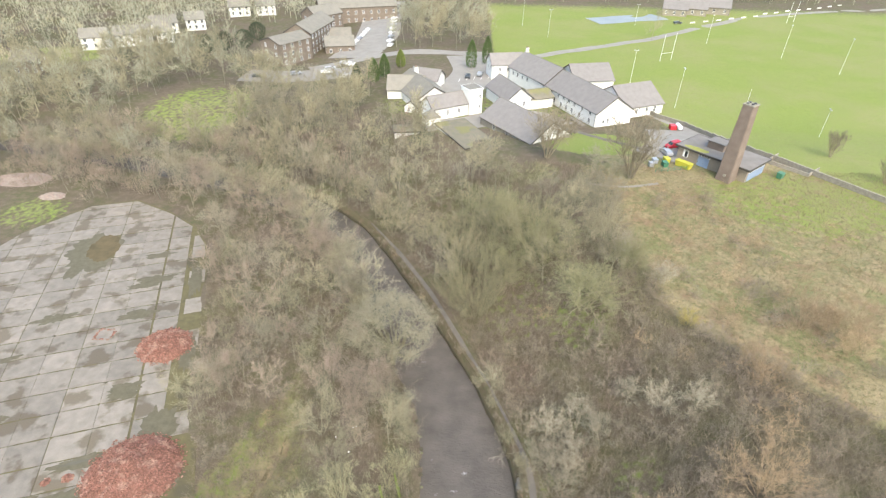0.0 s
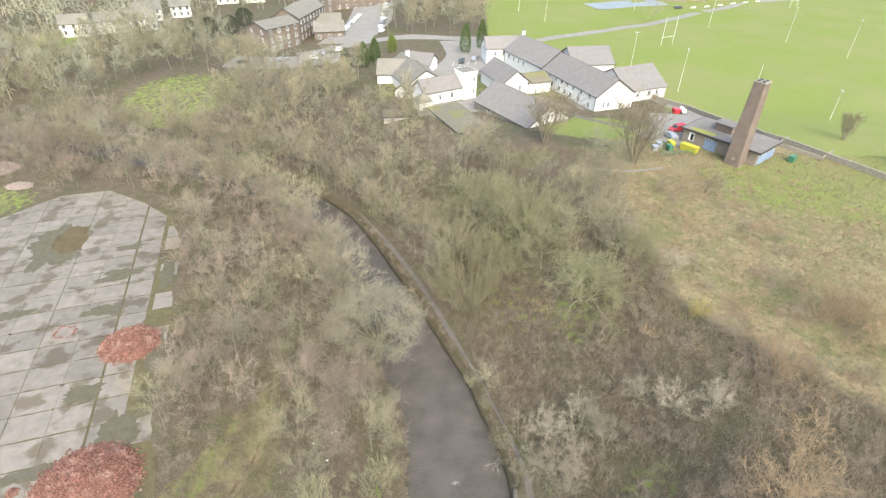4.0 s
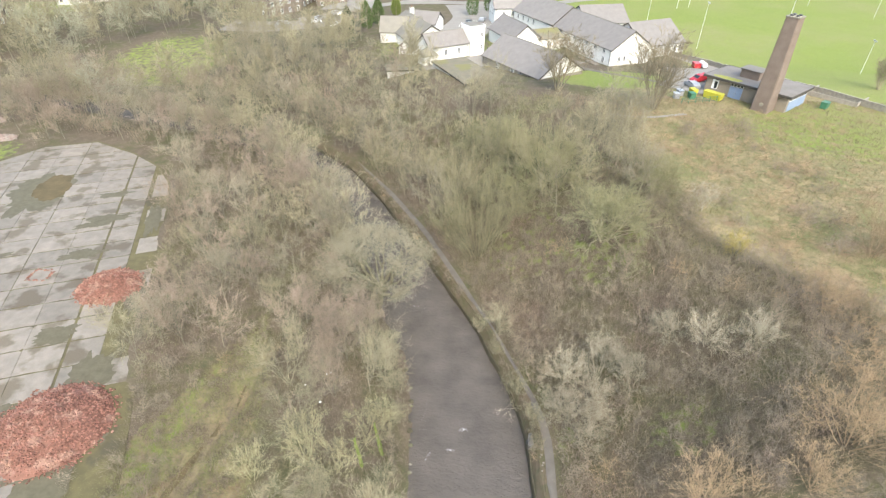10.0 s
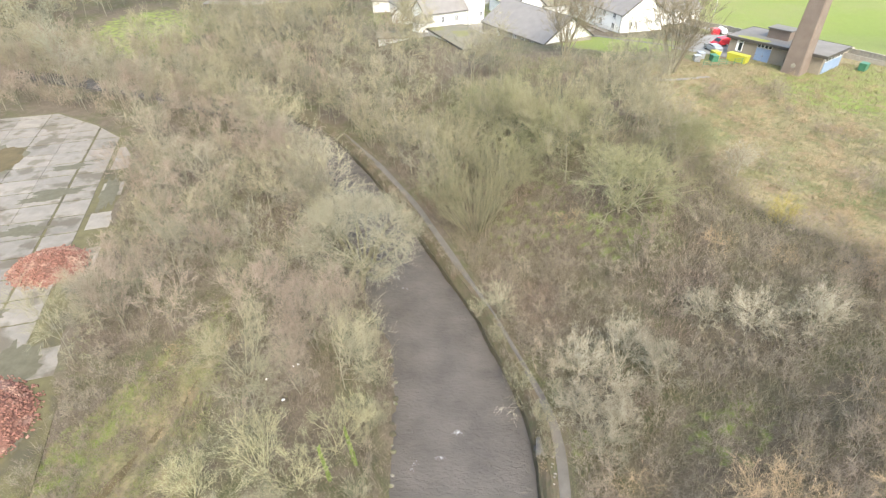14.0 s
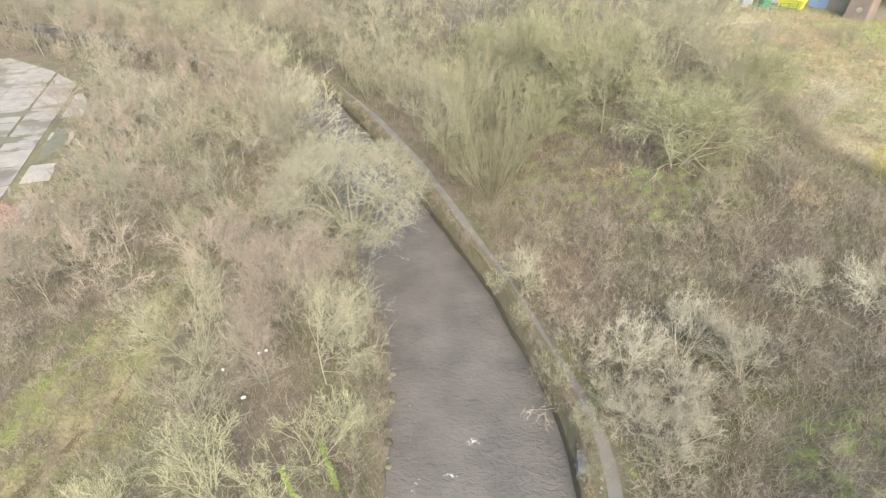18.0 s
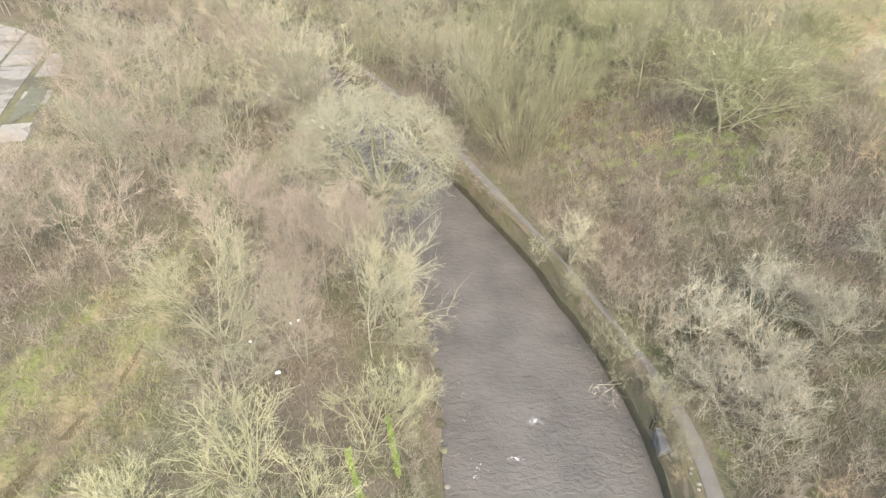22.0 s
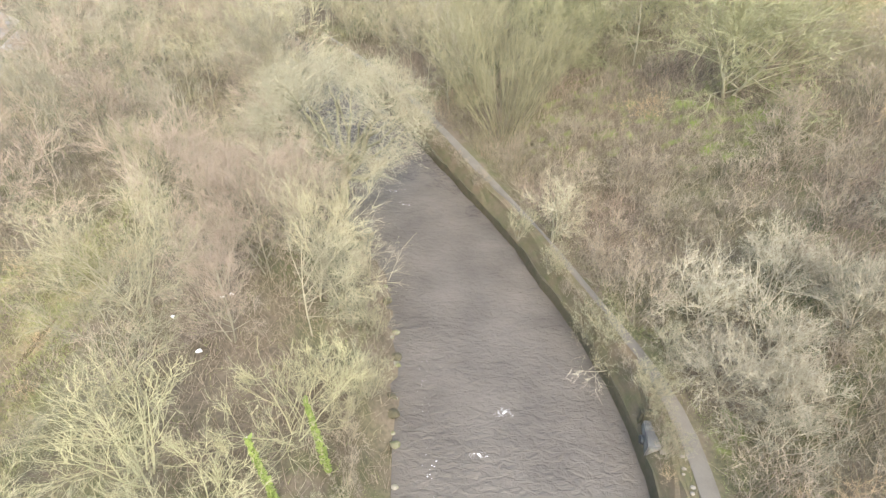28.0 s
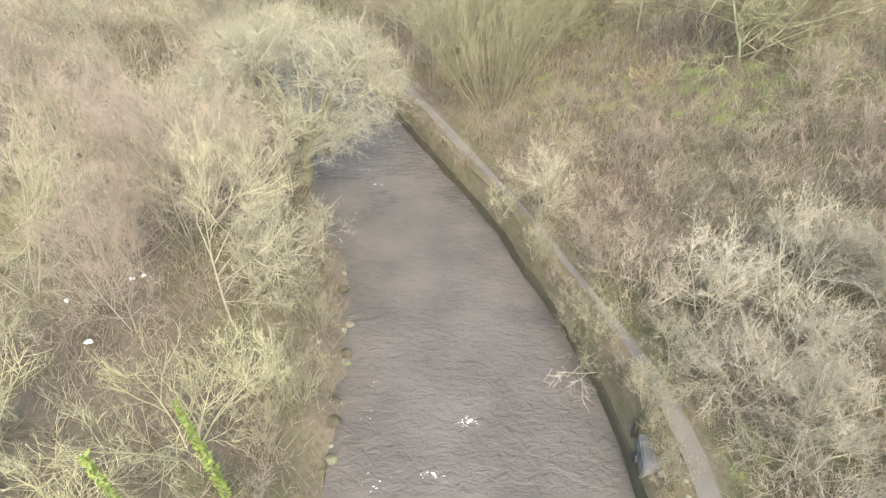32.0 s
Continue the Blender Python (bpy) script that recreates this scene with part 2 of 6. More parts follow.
def height(x, y):
    """Height of the ground."""
    x, y = np.asarray(x, float), np.asarray(y, float)
    d, along = line_info(x, y, RIVER)
    hw = half_width(along)
    # left bank and plain
    ragged = 0.35 * np.sin(1.1 * y + 1.7 * np.sin(0.43 * y)) + 0.22 * np.sin(2.9 * y + x)
    left = WATER_Z - 0.7 + (0.7 - WATER_Z) * step((-d - hw - bulge(along) + 0.5 + ragged) / 5.0)
    left += 0.9 * np.exp(-((x + 14) ** 2 + (y - 48) ** 2) / 120.0)
    dd, _ = line_info(x, y, [(-26, 20), (-24.3, 37), (-23.0, 42), (-21.5, 53), (-20, 62)])
    left -= 1.1 * np.exp(-(dd / 1.1) ** 2) * step((66 - y) / 10)
    # right bank: wall, lane, slope, plateau
    top = 9.0 - 3.2 * step((y - 120) / 38)
    top = 2.0 + (top - 2.0) * step((x + 75) / 65)
    rise = 26 + 10 * step((y - 80) / 40)
    right = np.where(d < hw + 1.2, WATER_Z - 0.7, LANE_Z)
    right = right + (top - LANE_Z) * step((d - hw - 3.4) / rise) * (d > hw + 1.2)
    z = np.where(d > 0, right, left)
    # hills far behind
    far = 0.8 * y - 0.6 * x
    z = z + 95 * step((far - 305) / 420) + 45 * step((y - 345) / 500) * step((x + 100) / 150)
    bumps = 0.25 * np.sin(x * 0.21 + 1.3 * np.sin(y * 0.13)) * np.sin(y * 0.19 + 0.7) * step((np.abs(d) - hw - 5) / 6)
    flat = step((-38.5 - x - 0.34 * (y - 45)) / 2 + 1) * step((118 - y) / 6)
    z = np.where(d < 0, z * (1 - flat) - 0.25 * flat, z) + bumps * (1 - np.where(d < 0, flat, 0)) * 0.8
    yard = step((62 - np.hypot(x - 30, y - 165)) / 25) + step((45 - np.hypot(x - 70, y - 128)) / 15)
    return z - bumps * np.clip(yard, 0, 1) * 0.8


def ground_z(x, y):
    return float(height(np.array([x]), np.array([y]))[0])


# ---- mesh helpers ----
def mesh_of(bm, name, mat, smooth=False):
    me = bpy.data.meshes.new(name)
    bmesh.ops.recalc_face_normals(bm, faces=bm.faces)
    bm.to_mesh(me)
    bm.free()
    me.materials.append(mat)
    if smooth:
        me.polygons.foreach_set("use_smooth", [True] * len(me.polygons))
    return me


def raw_mesh(name, verts, faces, mat, smooth=False):
    me = bpy.data.meshes.new(name)
    me.from_pydata([tuple(v) for v in verts], [], faces)
    me.materials.append(mat)
    if smooth:
        me.polygons.foreach_set("use_smooth", [True] * len(me.polygons))
    me.update()
    return me


def part(name, bm, mat, parent=None, label="", smooth=False):
    ob = new(name, mesh_of(bm, name, mat, smooth))
    ob.parent = parent
    if label:
        ob["label"] = label
    return ob


def thing(name, m, label, category, group="", kind=""):
    ob = new(name)
    ob.empty_display_size = 0.3
    ob.matrix_world = m
    return tagged(ob, label, category, group, kind)


def box(x0, x1, y0, y1, z0, z1, bm=None, bevel=0.0, m=None):
    bm = bm or bmesh.new()
    vs = [bm.verts.new((x, y, z)) for x in (x0, x1) for y in (y0, y1) for z in (z0, z1)]
    fs = [bm.faces.new([vs[i] for i in f]) for f in ((0, 1, 3, 2), (4, 6, 7, 5), (0, 4, 5, 1), (2, 3, 7, 6), (0, 2, 6, 4), (1, 5, 7, 3))]
    if bevel:
        bmesh.ops.bevel(bm, geom=list({e for f in fs for e in f.edges}), offset=bevel, segments=2, affect="EDGES")
    if m is not None:
        bmesh.ops.transform(bm, matrix=m, verts=vs if not bevel else bm.verts)
    return bm


def tube(points, radii, sides=8, bm=None, cap=True):
    bm = bm or bmesh.new()
    rings = []
    for i, (p, r) in enumerate(zip(points, radii)):
        p = Vector(p)
        a = Vector(points[max(i - 1, 0)])
        b = Vector(points[min(i + 1, len(points) - 1)])
        q = (b - a).to_track_quat("Z", "Y")
        rings.append([bm.verts.new(p + q @ Vector((r * math.cos(2 * math.pi * k / sides), r * math.sin(2 * math.pi * k / sides), 0))) for k in range(sides)])
    for u, v in zip(rings[:-1], rings[1:]):
        for k in range(sides):
            bm.faces.new((u[k], u[(k + 1) % sides], v[(k + 1) % sides], v[k]))
    if cap:
        bm.faces.new(rings[0][::-1])
        bm.faces.new(rings[-1])
    return bm


def ribbon(name, pts, width, lift, mat, label, category, wobble=0.0, z=None, step_m=1.5):
    """A strip of surface laid along a line on the ground."""
    p = []
    for (ax, ay), (bx, by) in zip(pts[:-1], pts[1:]):
        n = max(1, int(math.hypot(bx - ax, by - ay) / step_m))
        p += [(ax + (bx - ax) * i / n, ay + (by - ay) * i / n) for i in range(n)]
    p.append(pts[-1])
    p = np.array(p)
    for _ in range(3):
        p[1:-1] = (p[:-2] + 2 * p[1:-1] + p[2:]) / 4
    t = np.gradient(p, axis=0)
    t /= np.linalg.norm(t, axis=1)[:, None]
    nrm = np.stack([t[:, 1], -t[:, 0]], 1)
    rows = []
    offs = np.linspace(-0.5, 0.5, 5)
    rng = np.random.RandomState(len(pts))
    jit = 1 + wobble * np.convolve(rng.uniform(-1, 1, len(p) + 4), np.ones(5) / 5, "valid")
    for o in offs:
        q = p + nrm * (o * width * jit)[:, None]
        h = height(q[:, 0], q[:, 1]) if z is None else np.full(len(q), z)
        rows.append(np.column_stack([q, h + lift - 0.06 * (abs(o) > 0.45)]))
    v = np.concatenate(rows)
    n = len(p)
    f = [(r * n + i, (r + 1) * n + i, (r + 1) * n + i + 1, r * n + i + 1) for r in range(4) for i in range(n - 1)]
    return tagged(new(name, raw_mesh(name, v, [q[::-1] for q in f], mat, True)), label, category, kind="structure")


# ---- ground, one sheet to the horizon ----
def spread(lo, hi, fine_lo, fine_hi, fine):
    a = list(np.arange(fine_lo, fine_hi + 0.01, fine))
    s, v = fine, fine_hi
    while v < hi:
        s *= 1.16
        v += s
        a.append(v)
    s, v = fine, fine_lo
    while v > lo:
        s *= 1.16
        v -= s
        a.insert(0, v)
    return np.array(a)


def meadow_edge(y):
    return 32.5 + np.maximum(0, 65 - y) * 0.95


FIELD_WALL = [(58.5, 166), (60.9, 160.5), (67.2, 153.8), (73.0, 137.3), (76.6, 128.4), (83.0, 118.4), (93.2, 103.4), (120, 64)]


def zones(x, y):
    """How much meadow and lawn grows at a place."""
    wall, _ = line_info(x, y, FIELD_WALL)
    meadow = step((x - meadow_edge(y)) / 9 + 0.3) * step((130 - y) / 8) * step((y - 20) / 10)
    strip = step((x - strip_left(y) + 1.2) / 2.4) * step((strip_right(y) - x + 1.2) / 2.4) * step((66 - y) / 10)
    meadow = np.maximum(meadow, 0.52 * strip)
    lawn = step(-wall / 1.0 + 0.4) * step((x - 20) / 10) * (y < 330)
    lawn = np.where(y > 150, step((x - (60 - 48 * step((y - 165) / 55))) / 3) * (y < 330), lawn)
    lawn = np.maximum(lawn, step((11 - np.hypot((x - 36) / 1.5, y - 134)) / 3))
    lawn = np.maximum(lawn, step((22 - np.hypot(x + 87, (y - 168) * 0.9)) / 7) * 0.5)
    lawn = np.maximum(lawn, step((13 - np.hypot((x + 172) / 2, y - 222)) / 4))
    lawn = np.maximum(lawn, 0.62 * step((21 - np.hypot((x - 75) / 1.5, y - 103)) / 12))
    lawn = np.maximum(lawn, 0.5 * step((9 - np.hypot((x + 99) / 1.2, y - 103)) / 5))
    lawn = np.maximum(lawn, 0.42 * strip * step((-x - 24.5) / 4))
    lawn = np.maximum(lawn, 0.45 * step((27 - np.hypot((x - 8) / 1.5, y - 170)) / 8))
    for cx, cy, r, k in ((24.9, 39.6, 4.5, 0.36), (22.0, 66.5, 7.5, 0.38), (12.0, 72.0, 8.0, 0.34), (13.4, 41.0, 1.6, 0.45)):
        lawn = np.maximum(lawn, k * step((r - np.hypot(x - cx, y - cy)) / (0.5 * r)))
    return meadow, lawn


gx = spread(-2600, 2600, -112, 112, 1.0)
gy = spread(-700, 3600, 24, 170, 1.0)
X, Y = np.meshgrid(gx, gy)
Z = height(X, Y)
nx, ny = len(gx), len(gy)
idx = np.arange(nx * ny).reshape(ny, nx)
quads = np.stack([idx[:-1, :-1], idx[:-1, 1:], idx[1:, 1:], idx[1:, :-1]], -1).reshape(-1, 4)
me = bpy.data.meshes.new("ground")
me.from_pydata(np.column_stack([X.ravel(), Y.ravel(), Z.ravel()]).tolist(), [], quads.tolist())
me.polygons.foreach_set("use_smooth", [True] * len(me.polygons))
mz, lz = zones(X.ravel(), Y.ravel())
for key, val in (("meadow", mz), ("lawn", lz)):
    me.attributes.new(key, "FLOAT", "POINT").data.foreach_set("value", val.astype(np.float32))
ground = tagged(new("ground", me), "woodland floor, rough meadow and mown sports field", "ground", kind="structure")


def ground_material():
    m = bpy.data.materials.new("ground_cover")
    m.use_nodes = True
    nt = m.node_tree
    N, L = nt.nodes, nt.links
    p = N["Principled BSDF"]
    geo = N.new("ShaderNodeNewGeometry")

    def noise_of(size, detail=5):
        n = N.new("ShaderNodeTexNoise")
        n.inputs["Scale"].default_value, n.inputs["Detail"].default_value = 1 / size, detail
        L.new(geo.outputs["Position"], n.inputs["Vector"])
        return n.outputs[0]

    def rng(src, a, b, c=0.0, d=1.0):
        r = N.new("ShaderNodeMapRange")
        for k, v in zip(("From Min", "From Max", "To Min", "To Max"), (a, b, c, d)):
            r.inputs[k].default_value = v
        L.new(src, r.inputs["Value"])
        return r.outputs[0]

    def mix(f, a, b):
        x = N.new("ShaderNodeMix")
        x.data_type = "RGBA"
        L.new(f, x.inputs[0])
        for k, v in ((6, a), (7, b)):
            if isinstance(v, tuple):
                x.inputs[k].default_value = (*v, 1)
            else:
                L.new(v, x.inputs[k])
        return x.outputs[2]

    def zone(name, edge):
        a = N.new("ShaderNodeAttribute")
        a.attribute_name = name
        s = N.new("ShaderNodeMath")
        s.operation = "ADD"
        L.new(a.outputs["Fac"], s.inputs[0])
        L.new(rng(noise_of(edge), 0.3, 0.7, -0.35, 0.35), s.inputs[1])
        return rng(s.outputs[0], 0.3, 0.7)

    big, mid, fine = noise_of(9.0), noise_of(1.6), noise_of(0.22, 3)
    floor = mix(rng(big, 0.4, 0.6), (0.098, 0.080, 0.058), (0.084, 0.082, 0.043))
    floor = mix(rng(mid, 0.45, 0.7), floor, (0.125, 0.100, 0.074))
    rough = mix(rng(big, 0.38, 0.62), (0.205, 0.17, 0.1), (0.145, 0.145, 0.066))
    rough = mix(rng(noise_of(5.0), 0.5, 0.62), rough, (0.19, 0.135, 0.085))
    rough = mix(rng(mid, 0.48, 0.66), rough, (0.245, 0.195, 0.115))
    rough = mix(rng(noise_of(0.7), 0.5, 0.72), rough, (0.105, 0.095, 0.05))
    lawn = mix(rng(noise_of(24.0), 0.4, 0.65), (0.151, 0.184, 0.047), (0.182, 0.189, 0.073))
    lawn = mix(rng(mid, 0.45, 0.75), lawn, (0.163, 0.194, 0.054))
    col = mix(zone("meadow", 2.2), floor, rough)
    col = mix(zone("lawn", 1.2), col, lawn)
    hsv = N.new("ShaderNodeHueSaturation")
    L.new(col, hsv.inputs["Color"])
    L.new(rng(fine, 0.25, 0.75, 0.75, 1.25), hsv.inputs["Value"])
    L.new(hsv.outputs[0], p.inputs["Base Color"])
    p.inputs["Roughness"].default_value = 0.95
    p.inputs["Specular IOR Level"].default_value = 0.15
    b = N.new("ShaderNodeBump")
    b.inputs["Strength"].default_value, b.inputs["Distance"].default_value = 0.6, 0.15
    L.new(mid, b.inputs["Height"])
    L.new(b.outputs[0], p.inputs["Normal"])
    return m


me.materials.append(ground_material())

# river
water = ribbon("water", RIVER, 13.4, 0.0, M_WATER, "shallow grey-brown river with small ripples", "river", z=WATER_Z, step_m=2.0)


def offset_strip(name, lo, hi, z_lo, z_hi, mat, label, category, part_of=None, y_to=112, wob=0.12):
    """A strip along the right bank between two offsets from the river's edge."""
    p = []
    for (ax, ay), (bx, by) in zip(RIVER[1:-1], RIVER[2:]):
        n = max(1, int(math.hypot(bx - ax, by - ay) / 0.8))
        p += [(ax + (bx - ax) * i / n, ay + (by - ay) * i / n) for i in range(n)]
    p = np.array([q for q in p if q[1] < y_to + 6])
    for _ in range(30):
        p[1:-1] = (p[:-2] + 2 * p[1:-1] + p[2:]) / 4
    t = np.gradient(p, axis=0)
    t /= np.linalg.norm(t, axis=1)[:, None]
    nr = np.stack([t[:, 1], -t[:, 0]], 1)
    _, al = line_info(p[:, 0], p[:, 1], RIVER)
    hw = half_width(al)
    rg = np.random.RandomState(4)
    w = wob * np.convolve(rg.uniform(-1, 1, len(p) + 4), np.ones(5) / 2, "valid")
    rows = []
    for k, (o, z) in enumerate(zip(lo, hi)):
        q = p + nr * (hw + o + w * (0 < k < 4))[:, None]
        rows.append(np.column_stack([q, np.full(len(q), z) + 0.08 * rg.uniform(-1, 1, len(q)) * (k > 0)]))
    v, n = np.concatenate(rows), len(p)
    f = [(r * n + i, r * n + i + 1, (r + 1) * n + i + 1, (r + 1) * n + i) for r in range(len(rows) - 1) for i in range(n - 1)]
    return tagged(new(name, raw_mesh(name, v, f, mat)), label, category, kind="structure")


M_CONCWET = surface("dark_wet_concrete", (0.135, 0.125, 0.115), (0.095, 0.088, 0.08), 0.6, 0.5, 0.3, 0.1, spec=0.3, c=(0.2, 0.19, 0.17))
# Shade along the wall foot is put into this dark stone colour.
M_BANKSTONE = surface("shade_dark_bank_stone", (0.075, 0.062, 0.042), (0.056, 0.052, 0.03), 0.5, 0.85, 0.8, 0.15)
M_VERGE = surface("worn_grass_verge", (0.100, 0.080, 0.052), (0.078, 0.074, 0.038), 0.7, 0.95, 0.8, 0.12, c=(0.115, 0.090, 0.060))
offset_strip("river_wall", (-0.2, -0.05, 0.0, 0.08, 0.3), (-4.6, -3.55, -3.2, -2.9, -2.84), None, None, M_BANKSTONE, "low dark stone wall at the water's edge, foot shade in its colour", "wall", wob=0.16)
offset_strip("river_bank", (0.1, 0.3, 0.5, 0.7, 0.85, 1.05), (-2.98, -2.66, -2.36, -2.08, -1.9, -1.85), None, None, M_VERGE, "sloping brown earth bank between river wall and path", "bank", wob=0.12)
offset_strip("verge", (0.95, 1.1, 1.35, 1.6, 1.95), (-1.9, -1.80, -1.77, -1.80, -1.98), None, None, M_VERGE, "strip of worn grass between river bank and path", "verge")
ribbon("path", LANE, 0.9, 0.13, M_PATH, "narrow grey gravel riverside path with worn edges", "path", wobble=0.25)
ribbon("ditch", [(-27.5, 26), (-26.2, 31.5), (-25.4, 35.2), (-24.6, 37.4), (-24.2, 39.3), (-23.2, 41.3), (-22.9, 44.4), (-22.5, 48.1), (-21.5, 53)], 0.45, 0.05, M_SOIL, "narrow muddy ditch through the rough grass", "ditch", wobble=0.9, step_m=0.5)

# ---- concrete yard ----
YV = Vector((-0.326, 0.945, 0)).normalized()
YU = Vector((YV.y, -YV.x, 0))
YARD_M = Matrix(((YU.x, YV.x, 0, -42.6), (YU.y, YV.y, 0, 51.3), (0, 0, 1, 0), (0, 0, 0, 1)))
yard = thing("pavement", YARD_M, "cracked wet concrete yard with mossy joints", "pavement", kind="structure")
rnd = random.Random(7)
bm = bmesh.new()
edge = [(4.6, -40), (4.9, -20), (4.2, 0), (4.6, 15), (3.6, 30), (3.0, 42), (0.2, 50), (-5.4, 58), (-14, 66.6), (-24, 66.6), (-36, 57.5), (-40, 50), (-75, 46), (-75, -40)]
bm.faces.new([bm.verts.new((x, y, -0.06)) for x, y in edge])
r = bmesh.ops.extrude_face_region(bm, geom=bm.faces[:])
bmesh.ops.translate(bm, verts=[v for v in r["geom"] if isinstance(v, bmesh.types.BMVert)], vec=(0, 0, -0.5))
part("mossy_bed", bm, M_MOSS, yard, "dark mossy wet bed between the concrete panels")


def clipped(ring, cuts):
    """The part of a ring of points that lies to the left of each cut."""
    for (ax, ay), (bx, by) in cuts:
        side = [(bx - ax) * (y - ay) - (by - ay) * (x - ax) for x, y in ring]
        out = []
        for i, (x, y) in enumerate(ring):
            j = (i + 1) % len(ring)
            if side[i] >= 0:
                out.append((x, y))
            if (side[i] >= 0) != (side[j] >= 0):
                f = side[i] / (side[i] - side[j])
                out.append((x + (ring[j][0] - x) * f, y + (ring[j][1] - y) * f))
        ring = out
        if len(ring) < 3:
            return []
    return ring


RIM = [(4.0, 22), (3.4, 32), (2.6, 42), (0.0, 49.6), (-5.6, 57.4), (-14, 65.8), (-24, 66), (-36, 57), (-41, 49)]


def panel_mesh(u, v, w, l, q):
    """A concrete panel with worn, chipped corners, cut off at the yard's rim."""
    ring = []
    for (x, y), (dx, dy) in zip(((0, 0), (w, 0), (w, l), (0, l)), ((1, 1), (-1, 1), (-1, -1), (1, -1))):
        c = q.choice((0.03, 0.05, 0.08, 0.15, 0.4))
        a, b = (x + dx * c, y), (x, y + dy * c * q.uniform(0.5, 1))
        ring += [b, a] if dx * dy > 0 else [a, b]
    worn = []
    for (ax, ay), (bx, by) in zip(ring, ring[1:] + ring[:1]):
        worn.append((ax, ay))
        if math.hypot(bx - ax, by - ay) > 1.5:
            for k in (0.2, 0.4, 0.6, 0.8):
                px, py = ax + (bx - ax) * k, ay + (by - ay) * k
                j = q.uniform(0.0, 0.05)
                worn.append((px + (w / 2 - px) * j * 0.3, py + (l / 2 - py) * j))
    rim = [(x - u, y - v) for x, y in RIM]
    worn = clipped(worn, list(zip(rim[:-1], rim[1:])))
    if len(worn) < 3:
        return None
    bm = bmesh.new()
    top = [bm.verts.new((x, y, 0)) for x, y in worn]
    bot = [bm.verts.new((x, y, -0.15)) for x, y in worn]
    bm.faces.new(top)
    for i in range(len(top)):
        j = (i + 1) % len(top)
        bm.faces.new((top[i], bot[i], bot[j], top[j]))
    return mesh_of(bm, "panel", M_CONC)


COLS = [(-4.5, 4.3, 0.3), (-9.75, 5.25, 0.35), (-15.0, 5.25, 0.02), (-20.2, 5.2, 0.1), (-25.5, 5.3, 0.02), (-30.7, 5.2, 0.1), (-36.0, 5.3, 0.02), (-41.0, 5.0, 0.1), (-47.0, 6.0, 0.02), (-53.0, 6.0, 0.1), (-59.0, 6.0, 0.02), (0.3, 3.2, 0.2)]


def in_yard(u, v):
    return not (-20.2 < u < -15 and 41.7 < v < 50.7) and (u > -40 or v < 46)



for r in range(-7, 16):
    for u, w, gap in COLS:
        v = r * 4.5 + 1.2
        if not in_yard(u + w / 2, v + 2.2) or (u > 0 and rnd.random() < (0.45 if r > -1 else 0.85)):
            continue
        flat = panel_mesh(u, v, w - gap, 4.36, rnd)
        if flat:
            ob = new("panel", flat)
            ob.parent = yard
            ob.matrix_local = pose(u + 0.02, v, rnd.uniform(-0.01, 0.01) - 0.03 * (u > 0), rnd.uniform(-0.15, 0.15), rnd.uniform(-0.15, 0.15), rnd.uniform(-0.15, 0.15))


def blotch(cx, cy, rx, ry, seed, z, mat, name, label, n=64, rough=0.6, parent=None):
    """A thin film with a ragged outline."""
    bm = bmesh.new()
    ring = []
    for k in range(n):
        a = 2 * math.pi * k / n
        f = 1 + rough * noise.noise((math.cos(a) * 1.6 + seed * 7.1, math.sin(a) * 1.6, seed)) + 0.6 * rough * noise.noise((math.cos(a) * 5 + seed, math.sin(a) * 5, 3)) + 0.35 * rough * noise.noise((math.cos(a) * 13 + seed, math.sin(a) * 13, 5))
        f = max(f, 0.4)
        ring.append(bm.verts.new((cx + rx * f * math.cos(a), cy + ry * f * math.sin(a), z)))
    mid = bm.verts.new((cx, cy, z))
    for k in range(n):
        bm.faces.new((mid, ring[k], ring[(k + 1) % n]))
    return part(name, bm, mat, parent, label)


for k, (u, v, a, b) in enumerate([(-2.2, -20, 2.1, 5), (-1.0, -6.5, 2.6, 4.5), (-6.6, 3, 2.6, 1.6), (-7.5, 21, 3.2, 1.3), (-5.6, 31.5, 3.2, 1.4), (-6, 40, 2.6, 1.1), (-10, -9, 3.8, 1.1), (-12, -14, 4, 1.1), (-9, -18, 3.5, 1.2),
                                  (-21.5, 24, 3.0, 1.2), (-27.5, 15, 3.2, 1.0), (-8, 30, 3, 0.8), (-17, -13.5, 3, 0.9), (1.8, 8, 1.3, 4), (1.6, 30, 1.2, 5), (1.9, -14.5, 0.9, 2), (-24, 2, 2, 1), (-30, -16, 2.5, 1.2), (-6, -28, 3, 2)]):
    blotch(u, v, a, b, k + 1, 0.018 + 0.001 * (k % 5), M_WET, "puddle", "thin film of dirty water lying on the concrete", parent=yard)
for k, (u, v, a, b) in enumerate([(-10.5, -8.7, 2.0, 0.25)]):
    blotch(u, v, a, b, k + 31, 0.026, M_PUDDLE, "puddle", "shallow puddle that mirrors the sky", parent=yard)
blotch(-19.6, 44.6, 5.2, 7.2, 78, 0.012, M_WET, "puddle", "thin film of dirty water lying on the concrete", rough=0.45, parent=yard)
blotch(-17.6, 46.0, 3.1, 5.0, 77, 0.03, M_SOIL, "soil_patch", "bare brown soil where panels were taken up", rough=0.22, parent=yard)


